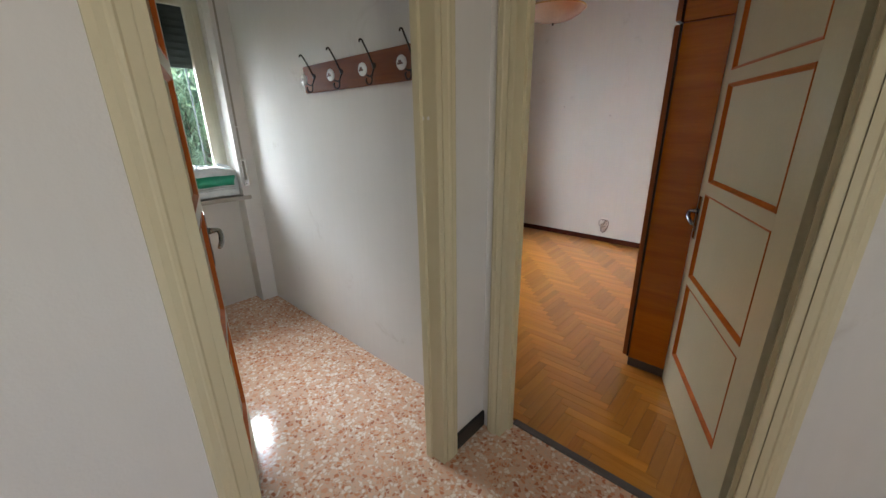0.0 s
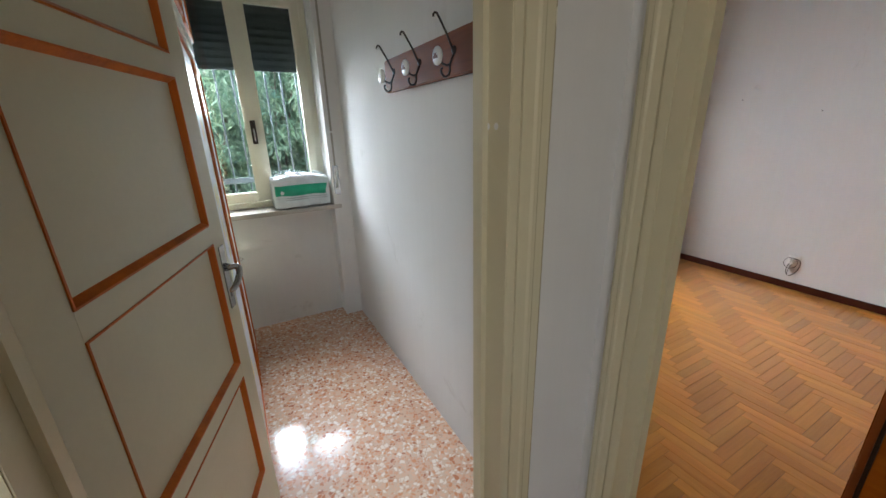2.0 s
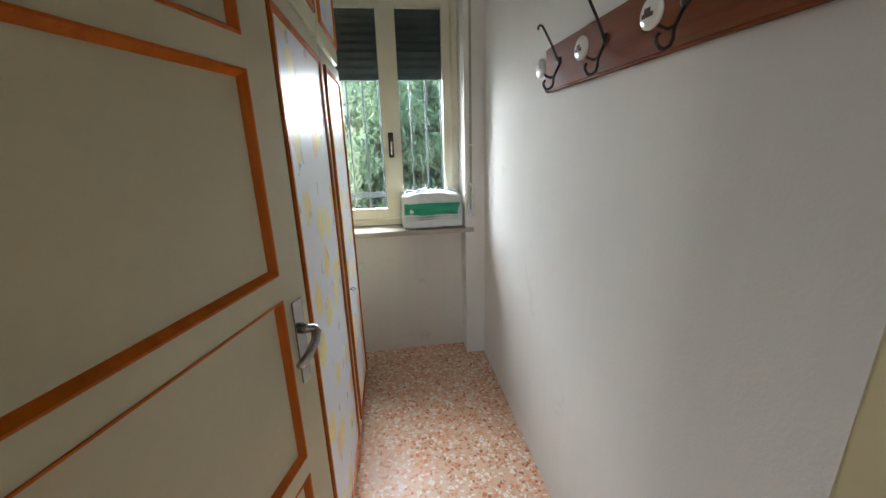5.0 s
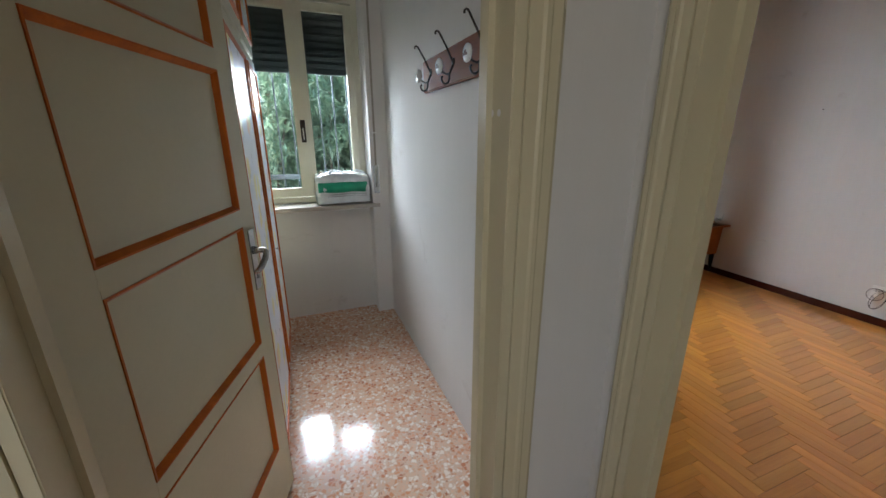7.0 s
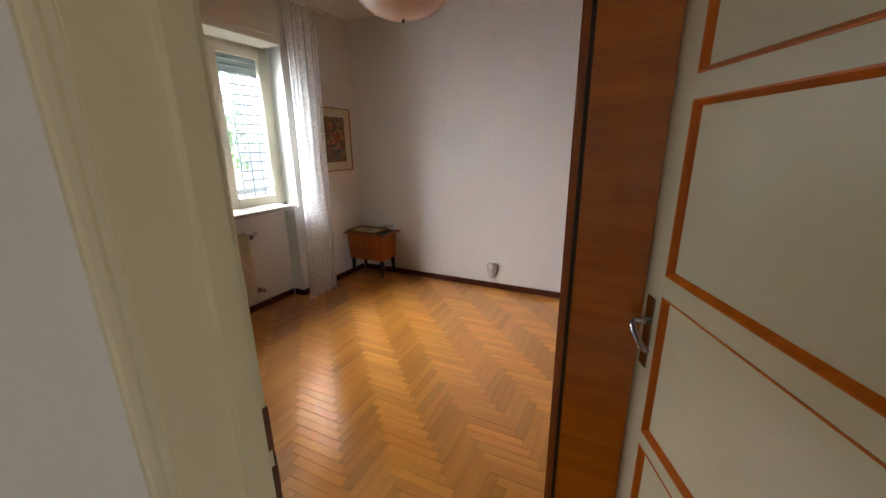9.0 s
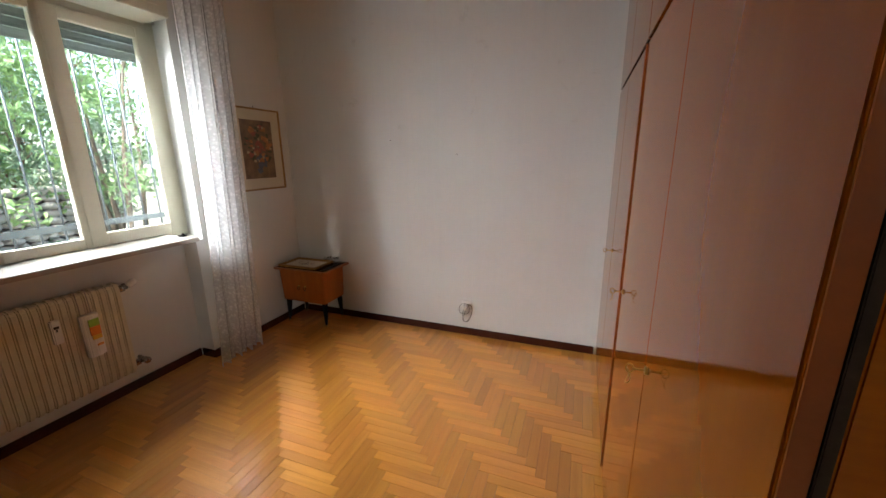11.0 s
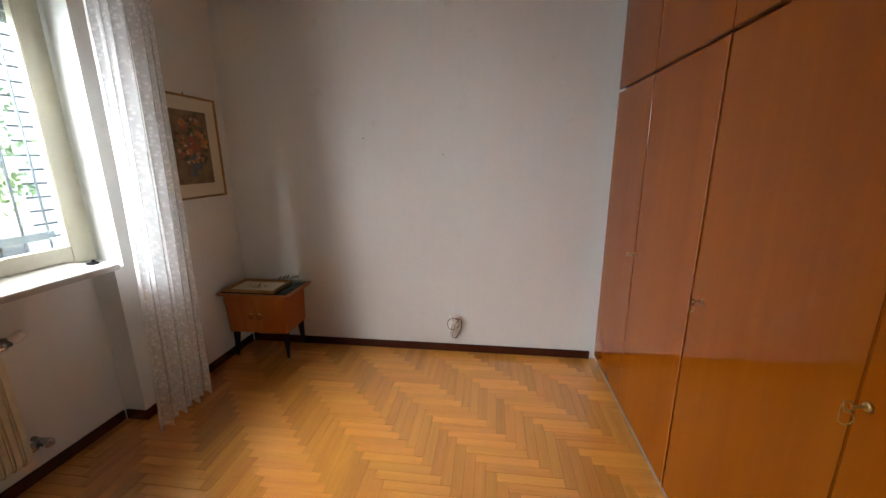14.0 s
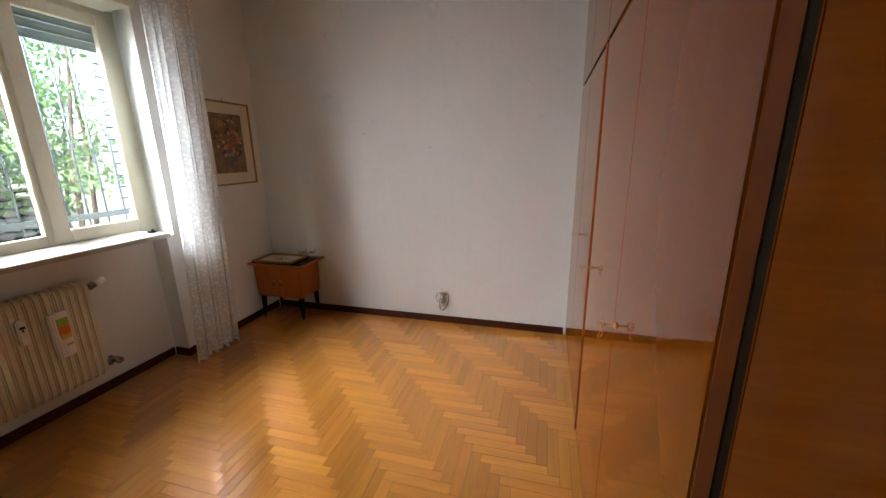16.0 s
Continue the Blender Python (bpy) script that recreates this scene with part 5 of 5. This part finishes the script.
# ---- bedroom: wheelchair ----
def wheelchair():
    w = thing("wheelchair", (2.03, 2.50, 0), "folded black wheelchair with vinyl pads and large spoked wheels", "wheelchair", turn=-24)

    def P(name, bm, mat, parent=w, label="", smooth=True):
        return part(name, bm, mat, parent, label, smooth, local=True)
    seat = P("seat", soft(prism(bmesh.new(), [(-0.052, 0.40), (0.052, 0.40), (0.078, 0.70), (0.066, 0.735), (0.044, 0.735), (-0.030, 0.60)], 1, 0.12, 0.40), 0.014, 3), VINYL_BLUE, label="blue-grey vinyl seat folded upright")
    P("seat_rail", tube(bmesh.new(), [(0.0, 0.08, 0.42), (0.0, 0.42, 0.42)], 0.012, 8), IRON, seat)
    P("backrest", soft(boxes((-0.070, 0.070, -0.150, -0.085, 0.42, 0.825)), 0.022, 3), VINYL, label="black vinyl backrest folded together")
    P("cross_tube", tube(bmesh.new(), [(-0.075, -0.05, 0.36), (0.075, 0.05, 0.41)], 0.012, 8), VINYL)
    for s in (-1, 1):
        fr = P("back_post", tube(bmesh.new(), [(s * 0.058, -0.09, 0.16), (s * 0.058, -0.10, 0.55), (s * 0.045, -0.10, 0.72), (s * 0.038, -0.10, 0.80), (s * 0.036, -0.10, 0.84)], 0.012, 10), IRON)
        P("push_grip", tube(bmesh.new(), [(s * 0.038, -0.172, 0.765), (s * 0.038, -0.158, 0.81), (s * 0.036, -0.125, 0.845), (s * 0.034, -0.09, 0.853)], [0.010, 0.013, 0.013, 0.009], 14), RUBBER_GLOSS, fr, "glossy black push grip")
        ar = P("armrest_frame", tube(bmesh.new(), [(s * 0.082, -0.09, 0.46), (s * 0.082, -0.09, 0.64), (s * 0.082, 0.10, 0.64), (s * 0.08, 0.20, 0.55), (s * 0.075, 0.22, 0.40)], 0.010, 8), IRON)
        P("armrest_pad", soft(boxes((s * 0.086 - 0.030, s * 0.086 + 0.030, -0.135, 0.085, 0.645, 0.735)), 0.026, 4), VINYL_BLUE, ar, "blue-grey vinyl armrest pad")
        P("side_panel", soft(boxes((s * 0.070 - 0.004, s * 0.070 + 0.004, -0.08, 0.18, 0.40, 0.635)), 0.003), VINYL, ar)
        wx, wy, wz, R = s * 0.094, 0.0, 0.305, 0.29
        circle = [2 * math.pi * i / 48 for i in range(48)]
        ty = P("wheel_tyre", tube(bmesh.new(), [(wx, wy + R * math.cos(a), wz + R * math.sin(a)) for a in circle], 0.0145, 10, True), RUBBER, label="black ribbed rubber tyre")
        P("rim", tube(bmesh.new(), [(wx, wy + (R - 0.02) * math.cos(a), wz + (R - 0.02) * math.sin(a)) for a in circle], 0.008, 8, True), STEEL, ty)
        P("push_rim", tube(bmesh.new(), [(wx + s * 0.036, wy + (R - 0.035) * math.cos(a), wz + (R - 0.035) * math.sin(a)) for a in circle], 0.0085, 10, True), RUBBER_GLOSS, ty, "glossy black push rim")
        P("hub", lathe(bmesh.new(), [(0.03, -0.022), (0.03, 0.022)], 16, Matrix.Translation((wx, wy, wz)) @ pose(0, 0, 0, 0, 90, 0)), STEEL, ty)
        for k in range(16):
            a = 2 * math.pi * k / 16
            P("spoke", tube(bmesh.new(), [(wx, wy + 0.028 * math.cos(a + 0.3), wz + 0.028 * math.sin(a + 0.3)), (wx, wy + (R - 0.02) * math.cos(a), wz + (R - 0.02) * math.sin(a))], 0.0016, 5), STEEL, ty)
        for k in range(6):
            a = 2 * math.pi * (k + 0.4) / 6
            P("rim_stay", tube(bmesh.new(), [(wx, wy + (R - 0.02) * math.cos(a), wz + (R - 0.02) * math.sin(a)), (wx + s * 0.036, wy + (R - 0.035) * math.cos(a), wz + (R - 0.035) * math.sin(a))], 0.005, 6), STEEL, ty)
        P("brake_lever", tube(bmesh.new(), [(s * 0.085, 0.16, 0.46), (s * 0.090, 0.13, 0.56), (s * 0.094, 0.06, 0.635)], [0.006, 0.006, 0.010], 8), RUBBER)
        P("side_frame", tube(bmesh.new(), [(s * 0.062, -0.09, 0.36), (s * 0.062, 0.24, 0.36), (s * 0.060, 0.34, 0.28), (s * 0.058, 0.44, 0.12)], 0.011, 8), IRON)
        P("footplate", soft(boxes((s * 0.040 - 0.007, s * 0.040 + 0.007, 0.36, 0.50, 0.10, 0.24)), 0.004), VINYL)
        cr = [(s * 0.062, 0.30 + 0.075 * math.cos(a), 0.089 + 0.075 * math.sin(a)) for a in [2 * math.pi * i / 24 for i in range(24)]]
        ct = P("castor_tyre", tube(bmesh.new(), cr, 0.0135, 8, True), RUBBER)
        P("castor_disc", lathe(bmesh.new(), [(0.07, -0.008), (0.07, 0.008)], 20, Matrix.Translation((s * 0.062, 0.30, 0.089)) @ pose(0, 0, 0, 0, 90, 0)), STEEL, ct)
        P("castor_fork", soft(boxes((s * 0.062 - 0.022, s * 0.062 + 0.022, 0.292, 0.308, 0.165, 0.37)), 0.003), IRON, ct)
    P("axle", tube(bmesh.new(), [(-0.094, 0, 0.305), (0.094, 0, 0.305)], 0.010, 8), IRON)


wheelchair()

# ---- outdoors ----
GROUND = plain("garden_soil", (0.20, 0.17, 0.11), 0.95, var=0.4, scale=1.2, fine=30, bump=0.4, dist=0.05)
STONE = plain("rubble_stone", (0.42, 0.39, 0.34), 0.85, var=0.3, scale=9, fine=40, bump=0.3)
BRICKW = plain("white_brick", (0.62, 0.62, 0.60), 0.8, var=0.12, scale=5, bump=0.2)
MORTAR = plain("dark_mortar", (0.05, 0.05, 0.05), 0.95, var=0.2)
BARK = plain("bark", (0.12, 0.09, 0.06), 0.9, var=0.4, scale=10, fine=50, bump=0.6)
LEAF_A = leaf("shrub_leaf", (0.08, 0.15, 0.09), (0.28, 0.37, 0.24))
LEAF_B = leaf("tree_leaf", (0.08, 0.15, 0.05), (0.17, 0.26, 0.10))
solid("ground", boxes((-150, 150, 4.41, 300, -0.9, -0.5)), GROUND, "bare garden soil outside the windows", "ground", "structure")


def leaves(mesh_name, centres, count, rad, ln, wd, seed, mat, parent, droop):
    """Many small pointed leaves strewn in clumps round the given centres."""
    rng = np.random.default_rng(seed)
    c = np.array(centres)[rng.integers(0, len(centres), count)]
    off = rng.normal(size=(count, 3))
    off *= (rad * rng.random((count, 1)) ** 0.45) / np.linalg.norm(off, axis=1, keepdims=True)
    o = c + off
    d = rng.normal(size=(count, 3)) + np.array([0, 0, -droop])
    d /= np.linalg.norm(d, axis=1, keepdims=True)
    s = np.cross(d, rng.normal(size=(count, 3)))
    s /= np.linalg.norm(s, axis=1, keepdims=True)
    n = np.cross(d, s)
    L = ln * rng.uniform(0.6, 1.2, (count, 1))
    W = wd * rng.uniform(0.7, 1.2, (count, 1))
    v = np.stack([o, o + d * L * 0.4 + s * W + n * W * 0.4, o + d * L, o + d * L * 0.4 - s * W + n * W * 0.4], 1).reshape(-1, 3)
    me = bpy.data.meshes.new(mesh_name)
    k = np.arange(count)[:, None] * 4
    f = np.concatenate([k + np.array([[0, 1, 2]]), k + np.array([[0, 2, 3]])], 1).reshape(-1, 3)
    base = BASE[parent].translation
    me.from_pydata((v - np.array(base)).tolist(), [], f.tolist())
    me.materials.append(mat)
    ob = new(mesh_name, me)
    ob.parent = parent
    return ob


def plant(name, at, height, spread, stems, clumps, count, ln, wd, seed, mat, label, category, droop=0.6, low=0.2):
    t = thing(name, (at[0], at[1], -0.5), label, category)
    rng = random.Random(seed)
    centres = []
    for k in range(stems):
        a = rng.uniform(0, 6.28)
        bx0 = Vector((at[0] + 0.12 * spread * math.cos(a), at[1] + 0.12 * spread * math.sin(a), -0.52))
        top = Vector((at[0] + spread * rng.uniform(0.3, 0.9) * math.cos(a), at[1] + spread * rng.uniform(0.3, 0.9) * math.sin(a), -0.5 + height * rng.uniform(0.75, 1.0)))
        mid = bx0.lerp(top, 0.5) + Vector((rng.uniform(-.1, .1), rng.uniform(-.1, .1), 0.1))
        pts = [bx0, bx0.lerp(mid, 0.5), mid, mid.lerp(top, 0.5), top]
        r0 = 0.02 + 0.012 * height / stems ** 0.5
        trunk = part("trunk" if k == 0 else "limb", tube(bmesh.new(), pts, [r0, r0 * 0.8, r0 * 0.6, r0 * 0.4, r0 * 0.15], 7), BARK, t, smooth=True)
        for q in range(4):
            f = rng.uniform(0.35, 0.95)
            o = bx0.lerp(mid, f * 2) if f < 0.5 else mid.lerp(top, f * 2 - 1)
            e = o + Vector((rng.uniform(-1, 1), rng.uniform(-1, 1), rng.uniform(0.1, 0.8))).normalized() * spread * rng.uniform(0.25, 0.5)
            part("twig", tube(bmesh.new(), [o, o.lerp(e, 0.5) + Vector((0, 0, 0.04)), e], [r0 * 0.4, r0 * 0.25, r0 * 0.1], 5), BARK, trunk)
            centres.append(tuple(e))
    for k in range(clumps):
        a, r = rng.uniform(0, 6.28), spread * math.sqrt(rng.random())
        centres.append((at[0] + r * math.cos(a), at[1] + r * math.sin(a), -0.5 + height * (low + (1.05 - low) * rng.random())))
    leaves("crown", centres, count, 0.26 * spread ** 0.5, ln, wd, seed, mat, t, droop)


for i, (x, y, hgt, sp) in enumerate(((-0.8, 7.9, 3.2, 0.95), (0.3, 7.5, 3.15, 0.9), (1.3, 7.8, 3.15, 0.9), (2.3, 7.9, 3.3, 0.95), (-0.4, 9.2, 3.5, 1.2), (1.0, 9.2, 3.5, 1.2), (2.4, 9.4, 3.6, 1.2), (3.3, 8.2, 3.5, 0.9), (-1.8, 9.0, 3.2, 1.0))):
    plant("oleander_shrub", (x, y), hgt, sp, 6, 70, 8500, 0.17, 0.018, 20 + i, LEAF_A, "tall dense oleander shrub with narrow drooping leaves", "shrub", droop=0.9, low=0.12)
for i, (x, y, hgt) in enumerate(((4.5, 10.1, 3.6), (5.5, 10.7, 4.4), (6.6, 11.7, 5.2), (8.1, 12.9, 5.6), (3.5, 10.2, 3.8))):
    plant("laurel_shrub", (x, y), hgt, 1.15, 5, 80, 8500, 0.10, 0.018, 120 + i, LEAF_A, "dense leafy laurel shrub beyond the garden wall", "shrub", droop=0.5, low=0.1)
for i, (x, y) in enumerate(((-2.2, 11.2), (-0.2, 11.6), (1.6, 11.4), (3.3, 11.5), (4.7, 12.2))):
    plant("hedge_shrub", (x, y), 5.2, 1.5, 5, 70, 7000, 0.24, 0.030, 80 + i, LEAF_A, "tall dark green hedge shrub behind the oleanders", "shrub", droop=0.7, low=0.15)
for i, (x, y, hgt, sp) in enumerate(((4.3, 7.9, 3.9, 0.9), (5.3, 7.6, 3.9, 0.75), (6.2, 8.8, 4.3, 0.9))):
    plant("young_tree", (x, y), hgt, sp, 3, 44, 2600 if i == 0 else 1100, 0.10, 0.026, 50 + i, LEAF_B, "slender young tree with light green leaves", "tree", droop=0.3, low=0.36)


def stone_wall():
    w = thing("garden_wall", (4.0, 9.2, -0.5), "low dry wall of rounded rubble stones behind the shrubs", "garden wall")
    part("core", boxes((0.0, 5.9, 9.25, 9.6, -0.5, 0.95)), MORTAR, w)
    rng = random.Random(12)
    meshes = []
    for k in range(5):
        bm = bmesh.new()
        bmesh.ops.create_icosphere(bm, subdivisions=2, radius=1)
        for v in bm.verts:
            v.co *= 1 + 0.22 * noise.noise(v.co * 1.3 + Vector((k * 7, 0, 0)))
        meshes.append(mesh_of("stone", bm, STONE, True))
    x = 2.6
    z = -0.45
    while z < 0.95:
        x = 2.6 + rng.uniform(0, 0.1)
        while x < 5.9:
            a, b = rng.uniform(0.07, 0.14), rng.uniform(0.05, 0.075)
            ob = new("stone", rng.choice(meshes))
            ob.parent = w
            ob.matrix_basis = BASE[w].inverted() @ Matrix.Translation((x + a, 9.22 + rng.uniform(-0.03, 0.03), z + 0.05)) @ Matrix.Diagonal((a, 0.09, b, 1))
            x += a * 1.95
        z += 0.115


stone_wall()


def brick_house():
    """The corner of the neighbouring house: pale brick courses with dark bed joints and toothed corner."""
    h = thing("house", (8.0, 8.0, -0.5), "neighbouring house corner of pale whitish brick", "house")
    part("wall", prism(bmesh.new(), [(6.34, 8.03), (11.0, 8.03), (13.0, 11.0), (8.6, 11.0)], 2, -0.5, 6.0), MORTAR, h)
    rng = random.Random(5)
    sizes = []
    for k in range(3):
        bm = boxes((0, 0.44 + 0.05 * k, -0.03, 0.0, 0.0, 0.152))
        sizes.append((0.44 + 0.05 * k, mesh_of("brick", soft(bm, 0.006, 1), BRICKW)))
    z, row = -0.45, 0
    while z < 4.6:
        x = 6.22 + (0.11 if row % 2 else 0.0)
        while x < 9.6:
            ln, me = sizes[rng.randrange(3)]
            ob = new("brick", me)
            ob.parent = h
            ob.matrix_basis = BASE[h].inverted() @ Matrix.Translation((x, 8.03, z))
            x += ln + 0.006
        z, row = z + 0.178, row + 1
    part("roof", boxes((6.0, 11.3, 7.7, 11.3, 6.0, 6.15)), MORTAR, h)


brick_house()
pav = solid("pavement", boxes((2.4, 9.5, 7.6, 9.2, -0.5, -0.44)), BRICKW, "pale concrete path along the garden", "pavement", "structure")
solid("wall_outer_face", boxes((1.66, 4.92, 4.405, 4.43, -0.9, 0.85)), WALL, "plain rendered outer wall face below the bedroom window", "wall", "structure")

# ---- parquet: herringbone blocks, 300 by 50 mm ----
PL, PW = 0.300, 0.050
OX, OY = 3.655, 2.286
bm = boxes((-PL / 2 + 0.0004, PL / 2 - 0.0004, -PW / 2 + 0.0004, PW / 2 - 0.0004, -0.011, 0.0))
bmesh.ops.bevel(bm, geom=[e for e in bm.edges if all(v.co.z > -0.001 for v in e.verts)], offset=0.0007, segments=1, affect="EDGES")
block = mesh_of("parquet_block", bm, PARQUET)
rest_v, rest_f, near = [], [], 0
places = []
for j in range(-14, 15):
    for k in range(-90, 90):
        ox, oy = OX + k * PW + j * PL, OY + k * PW - j * PL
        places.append((ox + PL / 2, oy + PW / 2, 0))
        places.append((ox + PL + PW / 2, oy + PW - PL / 2, 1))
X0, X1, Y0, Y1 = 1.66, 4.797, 0.725, 4.097
rng = random.Random(77)
for cx, cy, up in places:
    hx, hy = (PW / 2, PL / 2) if up else (PL / 2, PW / 2)
    if cx + hx < X0 or cx - hx > X1 or cy + hy < Y0 or cy - hy > Y1:
        continue
    inside = cx - hx >= X0 and cx + hx <= X1 and cy - hy >= Y0 and cy + hy <= Y1
    dz = rng.uniform(-0.0006, 0.0004)
    if inside and near < 300 and 1.45 < cy < 3.3 and 2.7 < cx < 4.3:
        near += 1
        ob = new("parquet_block", block)
        ob.parent = bed_floor
        ob.matrix_basis = Matrix.Translation((cx, cy, dz)) @ (pose(0, 0, 0, 0, 0, 90 if up else 0) @ pose(0, 0, 0, 0, 0, rng.choice((0, 180))))
    else:
        a, b, c, d = max(cx - hx, X0) + 0.0003, min(cx + hx, X1) - 0.0003, max(cy - hy, Y0) + 0.0003, min(cy + hy, Y1) - 0.0003
        if b - a < 0.002 or d - c < 0.002:
            continue
        rest_v.append((a, b, c, d, dz, up))
for up, nm in ((0, "parquet_blocks_across"), (1, "parquet_blocks_along")):
    vs, fs = [], []
    for a, b, c, d, dz, u in rest_v:
        if u != up:
            continue
        n, e = len(vs), 0.0007
        q = [(a, c), (b, c), (b, d), (a, d)]
        r = [(a + e, c + e), (b - e, c + e), (b - e, d - e), (a + e, d - e)]
        if up:
            q, r = [(y, -x) for x, y in q], [(y, -x) for x, y in r]
        vs += [(x, y, -0.011) for x, y in q] + [(x, y, dz - e) for x, y in q] + [(x, y, dz) for x, y in r]
        for lo, hi in ((0, 4), (4, 8)):
            fs += [(n + lo + i, n + lo + (i + 1) % 4, n + hi + (i + 1) % 4, n + hi + i) for i in range(4)]
        fs.append((n + 8, n + 9, n + 10, n + 11))
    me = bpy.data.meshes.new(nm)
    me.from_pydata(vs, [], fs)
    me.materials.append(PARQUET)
    ob = new(nm, me)
    ob.parent = bed_floor
    ob.matrix_basis = pose(0, 0, 0, 0, 0, 90 if up else 0)
    tagged(ob, kind="stuff")

# ---- what belongs together ----
for ob in list(scene.collection.objects):
    if ob.parent is None:
        for start, together in (("oleander", "garden shrubs"), ("hedge", "garden hedge"), ("laurel", "garden shrubs"), ("young_tree", "young trees"), ("curtain", "lace curtains"), ("nail", "wall nails"), ("window_grille", "window grilles"), ("strike_plate", "strike plates")):
            if ob.name.startswith(start) and not ob.name.startswith("nightstand"):
                tagged(ob, group=together)
